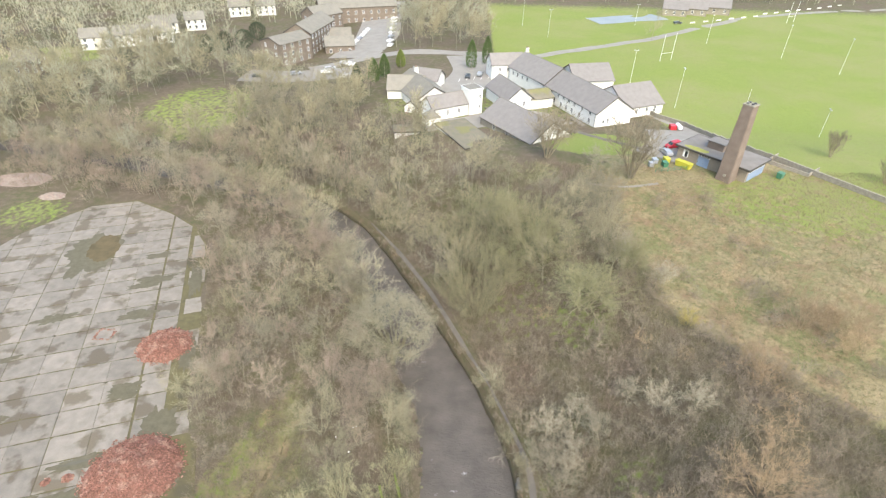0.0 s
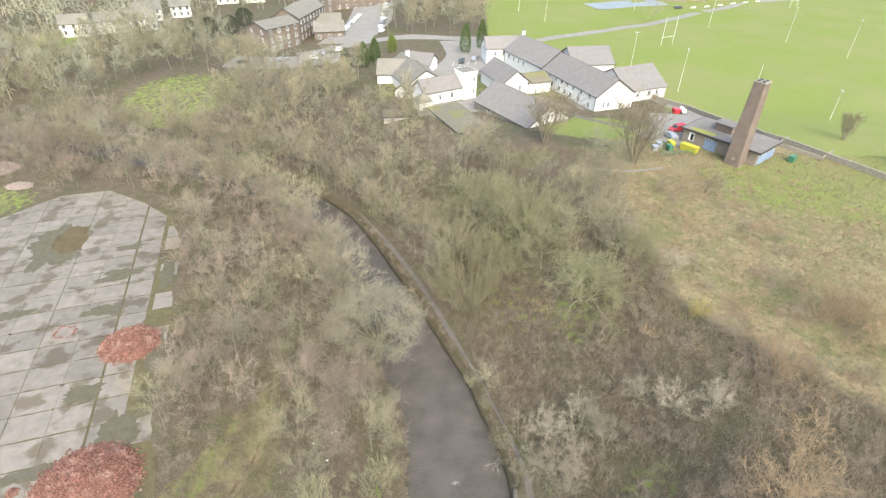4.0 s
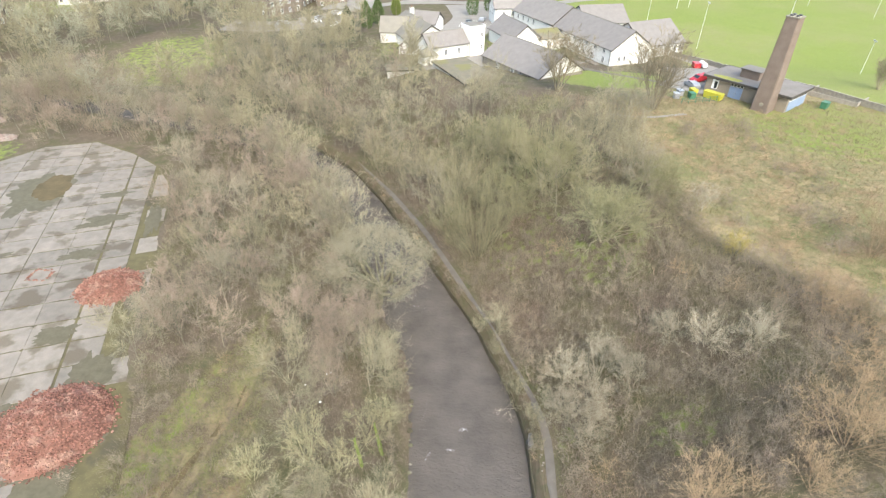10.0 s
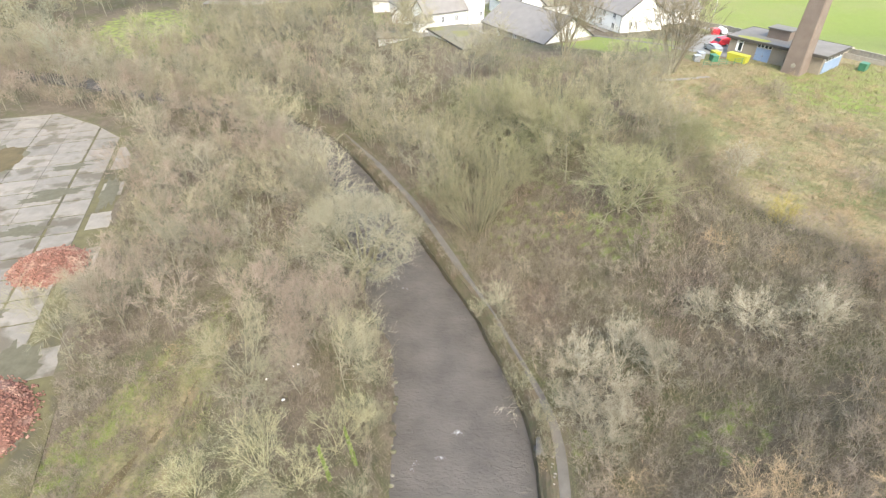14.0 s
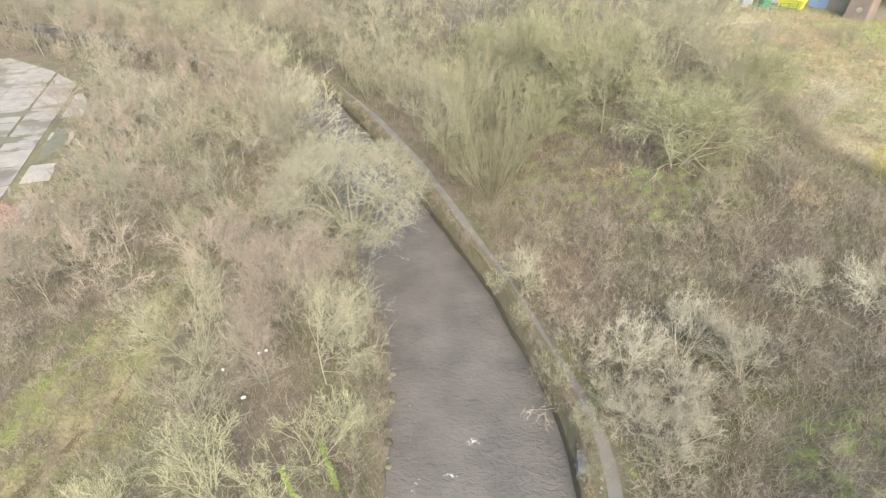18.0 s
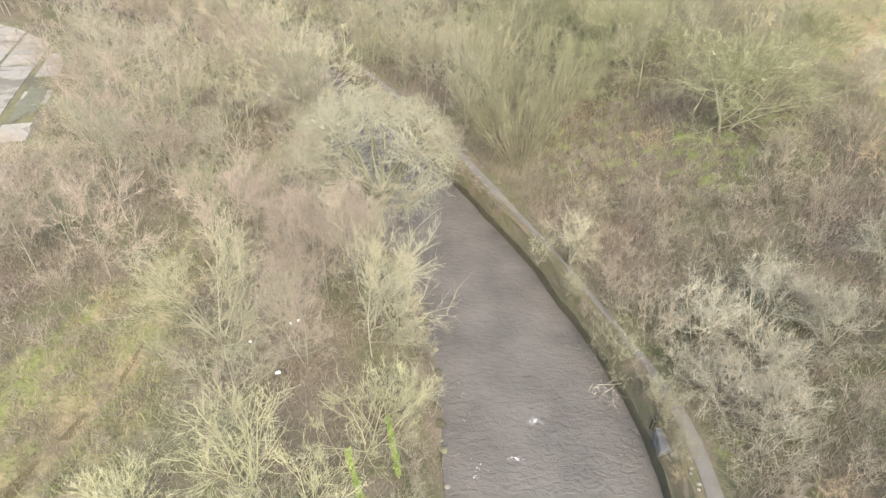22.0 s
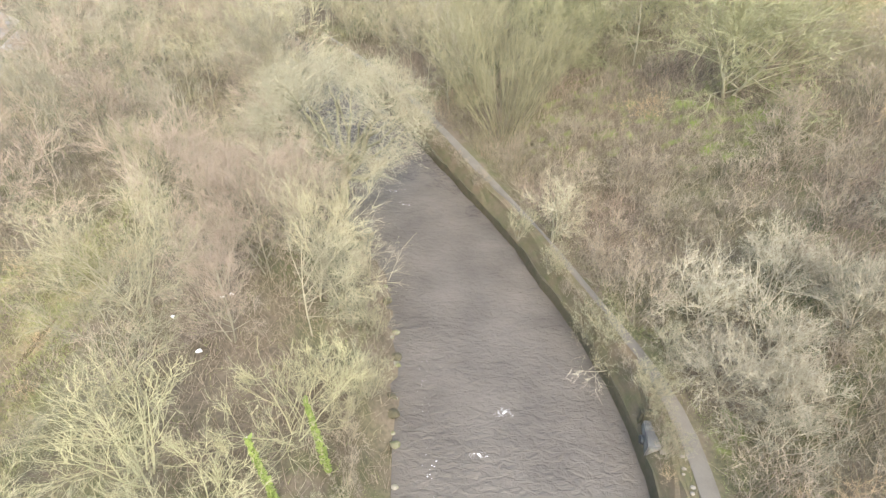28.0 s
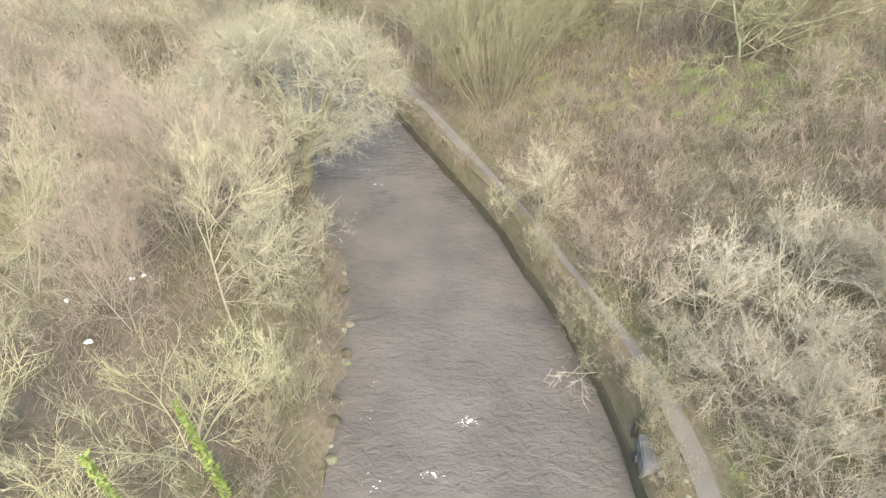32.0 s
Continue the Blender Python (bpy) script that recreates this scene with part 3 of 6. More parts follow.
def heap(cx, cy, rx, ry, h, n, seed, label, mat=M_BRICK, core=True, name="brick_heap"):
    """A heap of broken bricks: a core and the loose bricks on it."""
    q = np.random.RandomState(seed)
    root = thing(name, pose(cx, cy, 0), label, "rubble heap")
    if core:
        bm = bmesh.new()
        rings = []
        for i in range(9):
            f = i / 8
            rr = 1 - f
            rings.append([bm.verts.new((rx * rr * math.cos(2 * math.pi * k / 36) * (1 + 0.16 * noise.noise((k * 0.35, i * 0.5, seed))), ry * rr * math.sin(2 * math.pi * k / 36) * (1 + 0.16 * noise.noise((k * 0.35, i * 0.5, seed + 3))), h * f ** 0.75 * (1 + 0.12 * noise.noise((k * 0.7, i * 0.9, seed))) - 0.04)) for k in range(36)])
        for a, b in zip(rings[:-1], rings[1:]):
            for k in range(36):
                bm.faces.new((a[k], a[(k + 1) % 36], b[(k + 1) % 36], b[k]))
        part("core", bm, mat, root, smooth=True)
    verts, faces = [], []
    cube = np.array([(x, y, z) for x in (-0.5, 0.5) for y in (-0.5, 0.5) for z in (-0.5, 0.5)])
    cf = ((0, 1, 3, 2), (4, 6, 7, 5), (0, 4, 5, 1), (2, 3, 7, 6), (0, 2, 6, 4), (1, 5, 7, 3))
    for k in range(n):
        a, f = q.uniform(0, 2 * math.pi), math.sqrt(q.uniform(0, 1.0)) * q.uniform(0.9, 1.16)
        if not core:
            f = q.uniform(0.8, 1.05)
        z = h * max(0, 1 - f) ** 0.75 if core else 0.05
        s = np.array((q.uniform(0.1, 0.34), q.uniform(0.08, 0.2), q.uniform(0.06, 0.14)))
        R = np.array(Euler(q.uniform(-0.9, 0.9, 3)).to_matrix())
        if not core:
            ca, sa = math.cos(a), math.sin(a)
            sc = f / max(abs(ca), abs(sa))
            p = np.array((rx * ca * sc, ry * sa * sc, z))
        else:
            p = np.array((rx * f * math.cos(a), ry * f * math.sin(a), z + q.uniform(-0.02, 0.1)))
        faces += [tuple(len(verts) + i for i in c) for c in cf]
        verts += list((cube * s) @ R.T + p)
    ob = new("loose_bricks", raw_mesh("loose_bricks", verts, faces, mat))
    ob.parent = root
    tagged(ob, kind="stuff")
    return root


heap(-48.2, 61.6, 4.3, 4.0, 1.7, 1700, 3, "large heap of broken red bricks on the concrete")
heap(-41.5, 38.4, 6.0, 5.9, 2.6, 3600, 5, "tall heap of broken red bricks beside the trees")
heap(-59.6, 63.7, 1.5, 1.3, 0.1, 90, 8, "low rectangle of red bricks laid on the concrete", core=False, name="brick_outline")
heap(-49.5, 37.3, 0.7, 0.6, 0.3, 70, 9, "small scatter of red bricks")
heap(-52.0, 36.6, 0.6, 0.6, 0.2, 40, 10, "small scatter of red bricks")
heap(-99, 110, 3.0, 2.0, 0.35, 220, 12, "low heap of pale broken slabs and bricks in grass", M_BRICKP)
heap(-112, 118, 8.0, 4.0, 0.4, 420, 13, "spread of pale demolition rubble", M_BRICKP)


# ---- trees ----
def bark(name, a, b, vary=0.22):
    return surface(name, a, b, 0.8, 0.9, 0.2, 0.08, vary)


M_OLIVE = bark("olive_twigs", (0.285, 0.258, 0.170), (0.212, 0.192, 0.126))
M_GREY = bark("grey_brown_twigs", (0.248, 0.222, 0.165), (0.196, 0.177, 0.132))
M_PINK = bark("reddish_brown_twigs", (0.272, 0.216, 0.170), (0.224, 0.180, 0.141))
M_PALE = bark("pale_lichen_twigs", (0.333, 0.296, 0.221), (0.237, 0.213, 0.158))
M_MAUVE = bark("mauve_brown_twigs", (0.248, 0.204, 0.155), (0.196, 0.161, 0.122), 0.14)
M_GOLD = bark("golden_twigs", (0.285, 0.236, 0.074), (0.248, 0.205, 0.068))
M_STRAW = bark("straw_brown_twigs", (0.342, 0.251, 0.159), (0.282, 0.213, 0.132))
M_LEAFY = bark("moss_green_twigs", (0.235, 0.226, 0.128), (0.190, 0.183, 0.100))
M_PALEGREEN = bark("pale_green_twigs", (0.268, 0.249, 0.150), (0.205, 0.187, 0.116))
M_SALLOW = bark("pale_yellow_green_twigs", (0.350, 0.325, 0.195), (0.270, 0.250, 0.154))
M_LICHEN = bark("grey_green_lichen_twigs", (0.270, 0.246, 0.172), (0.206, 0.189, 0.130))
M_OAK = bark("oak_lichen_twigs", (0.246, 0.226, 0.162), (0.190, 0.174, 0.124))
# Lighter than M_GREY: distance haze is put into the twig colour.
M_FAR = bark("hazed_far_twigs", (0.31, 0.302, 0.22), (0.25, 0.245, 0.18))
M_DUN = bark("dun_brown_twigs", (0.252, 0.208, 0.158), (0.197, 0.163, 0.123))
M_TRUNK = bark("mossy_bark", (0.319, 0.290, 0.208), (0.249, 0.227, 0.160), 0.1)
M_MOSSBARK = bark("mossy_oak_bark", (0.165, 0.150, 0.092), (0.120, 0.110, 0.068), 0.1)
M_STEM = bark("grey_brown_bark", (0.225, 0.203, 0.150), (0.172, 0.156, 0.112), 0.15)
M_COURT = bark("olive_brown_shoots", (0.265, 0.228, 0.160), (0.205, 0.175, 0.122))
M_IVY = bark("bright_ivy", (0.178, 0.218, 0.059), (0.134, 0.164, 0.045), 0.1)
M_CYPRESS = bark("cypress_green", (0.10, 0.14, 0.05), (0.07, 0.10, 0.035), 0.2)
M_EVER = bark("dark_evergreen", (0.05, 0.065, 0.035), (0.04, 0.05, 0.03), 0.2)


def cross(a, b):
    return np.array((a[1] * b[2] - a[2] * b[1], a[2] * b[0] - a[0] * b[2], a[0] * b[1] - a[1] * b[0]))


class Grower:
    """Grows a bare tree: tubes for stem and limbs, thin prisms for branches, slivers for twigs."""

    def __init__(self, seed):
        self.q = np.random.RandomState(seed)
        self.tv, self.tf, self.cv, self.cf = [], [], [], []

    def line(self, p, d, length, n, wob, up):
        pts = [np.array(p, float)]
        d = np.array(d, float)
        for _ in range(n):
            d = d + self.q.normal(0, wob, 3) + np.array((0, 0, up))
            d /= np.linalg.norm(d)
            pts.append(pts[-1] + d * length / n)
        return pts, d

    def skin(self, pts, r0, r1, sides, trunk):
        v, f = (self.tv, self.tf) if trunk else (self.cv, self.cf)
        n = len(pts)
        base = len(v)
        for i, p in enumerate(pts):
            t = pts[min(i + 1, n - 1)] - pts[max(i - 1, 0)]
            a = cross(t, (0.31, 0.83, 0.46))
            a /= np.linalg.norm(a) + 1e-9
            b = cross(t, a)
            b /= np.linalg.norm(b) + 1e-9
            r = r0 + (r1 - r0) * i / (n - 1)
            for k in range(sides):
                w = 2 * math.pi * k / sides
                v.append(p + r * (a * math.cos(w) + b * math.sin(w)))
        for i in range(n - 1):
            for k in range(sides):
                k2 = (k + 1) % sides
                f.append((base + i * sides + k, base + i * sides + k2, base + (i + 1) * sides + k2, base + (i + 1) * sides + k))

    def strip(self, pts, w):
        base, n = len(self.cv), len(pts)
        side = self.q.normal(0, 1, 3)
        side = side / np.linalg.norm(side) * w / 2
        for i, p in enumerate(pts):
            k = 1 - 0.5 * i / (n - 1)
            self.cv += [p - side * k, p + side * k]
        for i in range(n - 1):
            self.cf.append((base + 2 * i, base + 2 * i + 1, base + 2 * i + 3, base + 2 * i + 2))

    def sprays(self, a, b, n, length, w):
        """Fine twigs along a twig from a to b."""
        q = self.q
        d = (b - a) / (np.linalg.norm(b - a) + 1e-9)
        p = a + (b - a) * q.uniform(0.1, 1.0, (n, 1))
        r = q.normal(0, 1, (n, 3))
        r -= (r @ d)[:, None] * d
        r /= np.sqrt((r * r).sum(1))[:, None] + 1e-9
        an = np.radians(q.normal(34, 9, (n, 1)))
        u = d * np.cos(an) + r * np.sin(an)
        s = np.stack([u[:, 1] * r[:, 2] - u[:, 2] * r[:, 1], u[:, 2] * r[:, 0] - u[:, 0] * r[:, 2], u[:, 0] * r[:, 1] - u[:, 1] * r[:, 0]], 1)
        k = q.uniform(-1, 1, (n, 1))
        s = (s * k + r * (1 - np.abs(k))) * w / 2
        base = len(self.cv)
        tip = p + u * length * q.uniform(0.3, 0.75, (n, 1))
        self.cv += list(np.stack([p - s, p + s, tip], 1).reshape(-1, 3))
        self.cf += [(base + 3 * i, base + 3 * i + 1, base + 3 * i + 2) for i in range(n)]

    def at(self, pts, f):
        x = f * (len(pts) - 1)
        i = min(int(x), len(pts) - 2)
        return pts[i] + (pts[i + 1] - pts[i]) * (x - i), (pts[i + 1] - pts[i])

    def fork(self, d, angle):
        q = self.q
        d = d / (np.linalg.norm(d) + 1e-9)
        side = cross(d, q.normal(0, 1, 3))
        side /= np.linalg.norm(side) + 1e-9
        a = radians(q.normal(angle, angle * 0.25))
        return d * math.cos(a) + side * math.sin(a)

    def tree(self, H, R, stems=1, lean=0.05, limbs=10, branches=5, twigs=5, fine=8, clear=0.25, wob=0.12, up=0.06, angle=50, r0=0.14, tw=0.03, droop=0.0, tseg=1, knot=1.2, flat=False, fork=38, base=0.15):
        q = self.q
        for s in range(stems):
            az = 2 * math.pi * (s + q.uniform(-0.3, 0.3)) / stems
            ln = lean * q.uniform(0.45, 1.3)
            d = np.array((ln * math.cos(az), ln * math.sin(az), 1.0))
            p0 = np.array((base * math.cos(az), base * math.sin(az), -0.4)) * q.uniform(0.3, 1.0) * (stems > 1) + np.array((0, 0, -0.3))
            L = H * q.uniform(0.78, 0.95)
            stem, _ = self.line(p0, d / np.linalg.norm(d), L, 6 if not flat else 4, wob * 0.5, up * 0.5)
            self.skin(stem, r0, r0 * 0.2, 4 if flat else 6, True)
            for li in range(limbs):
                f = clear + (1 - clear) * (li + q.uniform(0, 1)) / limbs
                p, dd = self.at(stem, min(f, 0.98))
                prof = math.sin(math.pi * min(1, max(0.15, (f - clear) / (1 - clear) * 0.75 + 0.28)))
                ll = R * (0.55 + 0.6 * prof) * q.uniform(0.75, 1.2) * (1.0 if f < 0.9 else 0.7)
                limb, _ = self.line(p, self.fork(dd, angle * (1.1 - 0.4 * f)), ll, 3 if flat else 4, wob, up)
                lr = r0 * 0.5 * (1.1 - 0.75 * f)
                self.skin(limb, lr, max(lr * 0.25, tw * 0.4), 3 if flat else 4, True)
                for _b in range(branches):
                    fb = q.uniform(0.2, 1.0)
                    p, dd = self.at(limb, fb)
                    bl = ll * q.uniform(0.35, 0.6)
                    br, _ = self.line(p, self.fork(dd, fork), bl, 2, wob, up)
                    if flat:
                        self.strip(br, max(lr * 0.5, tw * 1.3))
                    else:
                        self.skin(br, max(lr * 0.3, tw * 0.6), tw * 0.3, 3, False)
                    for _t in range(twigs):
                        p, dd = self.at(br, q.uniform(0.1, 1.0))
                        tl = bl * q.uniform(0.4, 0.75)
                        t, _ = self.line(p, self.fork(dd, 36), tl, tseg, wob * knot, up - droop)
                        self.strip(t, tw)
                        self.sprays(t[0], t[-1], fine, tl, tw * 0.7)
        return self

    def dome(self, fork, centre, radii, limbs, tips, twigs, fine, tw):
        """An old spreading tree: a crooked trunk, heavy limbs that part at the fork, and a dome of knotty twigs, open below."""
        q = self.q
        fork, centre, radii = np.array(fork, float), np.array(centre, float), np.array(radii, float)

        def crooked(a, b, n, sway, rise=0.0):
            f = np.linspace(0, 1, n + 1)[:, None]
            off = np.cumsum(q.normal(0, sway, (n + 1, 3)), 0)
            off = off - off[0] - f * (off[-1] - off[0])
            return list(a + (b - a) * f + off + np.sin(math.pi * f) * np.array((0, 0, rise)))

        trunk = crooked(np.array((0, 0, -0.6)), fork, 6, 0.12)
        self.skin(trunk, 0.46, 0.34, 9, True)
        pool = []
        for k in range(limbs):
            az, el = 2 * math.pi * (k + q.uniform(-0.3, 0.3)) / limbs * 1.62, radians(q.uniform(-22, 70))
            to = centre + radii * 0.72 * np.array((math.cos(az) * math.cos(el), math.sin(az) * math.cos(el), math.sin(el)))
            at = fork + (0, 0, q.uniform(-1.4, 0.5))
            limb = crooked(at, to, 8, 0.24, q.uniform(-0.2, 0.8))
            self.skin(limb, 0.17, 0.05, 6, True)
            pool += [self.at(limb, f)[0] for f in np.linspace(0.3, 1.0, 9)]
        pool = np.array(pool)
        for k in range(tips):
            d = q.normal(0, 1, 3)
            d /= np.linalg.norm(d)
            d[2] = abs(d[2]) if q.uniform() < 0.8 else -0.55 * abs(d[2])
            to = centre + radii * d * q.uniform(0.74, 1.0)
            near = pool[np.argmin(((pool - to) ** 2).sum(1) * q.uniform(0.6, 1.4, len(pool)))]
            br = crooked(near, to, 5, 0.17, 0.25)
            self.skin(br, 0.04, 0.013, 3, False)
            for _t in range(twigs):
                p, dd = self.at(br, q.uniform(0.25, 1.0))
                tl = q.uniform(0.7, 1.7)
                t, _ = self.line(p, self.fork(dd, 46), tl, 3, 0.42, 0.07)
                self.strip(t, tw)
                self.sprays(t[1], t[-1], fine, tl * 0.8, tw * 0.75)
        return self

    def thing(self, name, mat, label, category="tree", wood=None):
        root = thing(name, Matrix.Identity(4), label, category)
        a = new("trunk", raw_mesh("trunk", self.tv, self.tf, wood or M_TRUNK, True))
        b = new("crown", raw_mesh("crown", self.cv, self.cf, mat))
        a.parent = b.parent = root
        return root


SPECS = {
    # kind: (name, category, label, twigs, wood, arguments)
    "ash": ("ash_tree", "tree", "bare grey-brown woodland tree with rising limbs", M_GREY, M_STEM, dict(H=10.5, R=4.0, limbs=13, branches=6, twigs=6, fine=14, clear=0.2, wob=0.1, up=0.11, angle=45, r0=0.075, tw=0.025, flat=True)),
    "ash2": ("ash_tree", "tree", "bare olive-brown woodland tree with fine twigs", M_OLIVE, M_STEM, dict(H=10.0, R=4.1, limbs=13, branches=6, twigs=6, fine=12, clear=0.18, wob=0.13, up=0.09, angle=52, r0=0.075, tw=0.025, flat=True)),
    "alder": ("alder_tree", "tree", "bare reddish-brown alder with dense fine twigs", M_PINK, M_STEM, dict(H=9.5, R=3.5, limbs=14, branches=6, twigs=6, fine=12, clear=0.12, wob=0.09, up=0.1, angle=48, r0=0.06, tw=0.024, flat=True)),
    "willow": ("willow_tree", "tree", "bare many-stemmed willow with long straight shoots", M_PALEGREEN, M_PALEGREEN, dict(H=13.0, R=3.0, stems=36, lean=0.66, limbs=8, branches=4, twigs=3, fine=9, clear=0.2, wob=0.07, up=0.08, angle=16, r0=0.038, tw=0.024, flat=True, fork=16, base=1.5)),
    "hazel": ("hazel_bush", "shrub", "bare many-stemmed olive hazel bush", M_OLIVE, M_STEM, dict(H=6.0, R=2.0, stems=10, lean=0.45, limbs=5, branches=4, twigs=3, fine=9, clear=0.2, wob=0.06, up=0.11, angle=28, r0=0.03, tw=0.023, flat=True)),
    "thorn": ("hawthorn_bush", "shrub", "bare pale lichen-covered hawthorn with a dense rounded top", M_PALE, M_PALE, dict(H=4.6, R=2.3, stems=3, lean=0.35, limbs=9, branches=7, twigs=7, fine=6, clear=0.15, wob=0.2, up=0.07, angle=58, r0=0.05, tw=0.02, tseg=2, knot=1.6)),
    "scrub": ("scrub_bush", "shrub", "low bare mauve-brown thicket bush", M_MAUVE, M_MAUVE, dict(H=3.0, R=1.5, stems=5, lean=0.5, limbs=5, branches=4, twigs=3, fine=9, clear=0.12, wob=0.14, up=0.07, angle=40, r0=0.02, tw=0.018, flat=True)),
    "scrub2": ("scrub_bush", "shrub", "low bare grey-brown thicket bush", M_DUN, M_DUN, dict(H=3.4, R=1.6, stems=5, lean=0.45, limbs=5, branches=4, twigs=3, fine=9, clear=0.12, wob=0.14, up=0.07, angle=40, r0=0.022, tw=0.018, flat=True)),
    "straw": ("bramble_bush", "shrub", "straw-coloured tangle of dead bramble and bracken", M_STRAW, M_STRAW, dict(H=2.0, R=1.6, stems=6, lean=0.8, limbs=4, branches=4, twigs=3, fine=9, clear=0.1, wob=0.22, up=-0.03, angle=50, r0=0.02, tw=0.018, flat=True)),
    "tan": ("sallow_bush", "shrub", "large rounded bare tan-coloured sallow bush", M_STRAW, M_STRAW, dict(H=6.5, R=2.8, stems=9, lean=0.6, limbs=7, branches=4, twigs=5, fine=10, clear=0.15, wob=0.1, up=0.07, angle=36, r0=0.045, tw=0.019, flat=True)),
    "slim": ("slim_tree", "tree", "slim bare pale tree with kinked twigs beside the path", M_LICHEN, M_LICHEN, dict(H=6.0, R=1.9, stems=2, lean=0.1, limbs=12, branches=5, twigs=5, fine=4, clear=0.12, wob=0.16, up=0.06, angle=55, r0=0.065, tw=0.024, tseg=2, knot=1.5)),
    "gold": ("willow_bush", "shrub", "golden-yellow willow bush in the rough meadow", M_GOLD, M_GOLD, dict(H=3.0, R=1.3, stems=9, lean=0.45, limbs=5, branches=3, twigs=4, fine=9, clear=0.15, wob=0.08, up=0.08, angle=30, r0=0.025, tw=0.02, flat=True)),
    "mossy": ("mossy_tree", "tree", "bare rounded tree with moss-green ivy-hung limbs", M_LEAFY, M_LICHEN, dict(H=7.0, R=3.8, stems=4, lean=0.45, limbs=11, branches=6, twigs=6, fine=9, clear=0.1, wob=0.17, up=0.03, angle=62, r0=0.09, tw=0.03)),
    "near_alder": ("alder_tree", "tree", "bare reddish-brown alder with dense fine twigs", M_PINK, M_STEM, dict(H=9.5, R=3.3, stems=3, lean=0.18, limbs=11, branches=6, twigs=6, fine=9, clear=0.15, wob=0.08, up=0.12, angle=40, r0=0.055, tw=0.017)),
    "near_ash": ("ash_tree", "tree", "bare olive-grey tree with long rising shoots", M_OLIVE, M_LICHEN, dict(H=8.5, R=3.2, stems=4, lean=0.3, limbs=8, branches=6, twigs=5, fine=9, clear=0.15, wob=0.09, up=0.12, angle=38, r0=0.05, tw=0.018)),
    "near_sallow": ("sallow_bush", "shrub", "bare pale yellow-green sallow bush with knotty twigs", M_SALLOW, M_SALLOW, dict(H=5.5, R=2.5, stems=5, lean=0.5, limbs=7, branches=5, twigs=5, fine=4, clear=0.15, wob=0.12, up=0.1, angle=42, r0=0.055, tw=0.025, tseg=2)),
    "mid": ("ash_tree", "tree", "bare olive-brown woodland tree with a hazy crown", M_OLIVE, M_STEM, dict(H=10.0, R=4.0, limbs=11, branches=5, twigs=5, fine=11, clear=0.15, wob=0.12, up=0.1, angle=48, r0=0.09, tw=0.032, flat=True)),
    "mid2": ("ash_tree", "tree", "bare grey-brown woodland tree with rising limbs", M_GREY, M_STEM, dict(H=10.5, R=3.8, limbs=11, branches=5, twigs=5, fine=11, clear=0.15, wob=0.1, up=0.12, angle=43, r0=0.09, tw=0.032, flat=True)),
    "mid3": ("alder_tree", "tree", "bare reddish-brown alder with a hazy crown", M_PINK, M_STEM, dict(H=9.0, R=3.4, limbs=11, branches=5, twigs=5, fine=11, clear=0.12, wob=0.09, up=0.11, angle=46, r0=0.07, tw=0.034, flat=True)),
    "court": ("ash_tree", "tree", "bare brown many-stemmed tree beside the buildings", M_COURT, M_COURT, dict(H=8.5, R=2.6, stems=10, lean=0.36, limbs=7, branches=5, twigs=3, fine=8, clear=0.2, wob=0.06, up=0.11, angle=30, r0=0.07, tw=0.04, flat=True)),
    "far": ("woodland_tree", "tree", "bare woodland tree seen far off", M_FAR, M_STEM, dict(H=12, R=4.8, limbs=9, branches=5, twigs=5, fine=8, clear=0.22, wob=0.12, up=0.08, angle=48, r0=0.12, tw=0.075, flat=True)),
    "far2": ("woodland_tree", "tree", "bare olive woodland tree seen far off", M_OLIVE, M_STEM, dict(H=12, R=4.4, stems=2, lean=0.15, limbs=7, branches=5, twigs=4, fine=8, clear=0.22, wob=0.1, up=0.1, angle=42, r0=0.1, tw=0.075, flat=True)),
}
TREES = {k: [] for k in SPECS}
for i, (k, (nm, cat, lab, mat, wood, args)) in enumerate(SPECS.items()):
    for v in range(3 if k in ("scrub", "mid", "mid2", "thorn") else 2):
        TREES[k].append((nm, cat, lab, mat, wood, Grower(100 * i + v).tree(**args)))
used = {}


def plant(kind, x, y, size=1.0, z=None, wide=1.0, variant=None, turn=None, label=""):
    """A tree of that kind on the ground; alike trees share their meshes."""
    v = rnd.randrange(len(TREES[kind])) if variant is None else variant
    m = pose(x, y, ground_z(x, y) if z is None else z, rnd.uniform(-3, 3), rnd.uniform(-3, 3), rnd.uniform(0, 360) if turn is None else turn)
    key = (kind, v)
    if key in used:
        ob = copy_thing(used[key], m)
    else:
        nm, cat, lab, mat, wood, g = TREES[kind][v]
        ob = used[key] = g.thing(nm, mat, lab, cat, wood)
        ob.matrix_basis = m
    for o in ob.children:
        o.scale = (size * wide, size * wide, size)
    if label:
        ob["label"] = label
    return ob


TAKEN = {}


def free(x, y, gap):
    cx, cy = int(x // 6), int(y // 6)
    for i in (-1, 0, 1):
        for j in (-1, 0, 1):
            for a, b, g in TAKEN.get((cx + i, cy + j), ()):
                if (x - a) ** 2 + (y - b) ** 2 < (gap * 0.5 + g * 0.5) ** 2:
                    return False
    return True


def put(kind, x, y, size=1.0, gap=3.0, **kw):
    TAKEN.setdefault((int(x // 6), int(y // 6)), []).append((x, y, gap))
    return plant(kind, x, y, size, **kw)


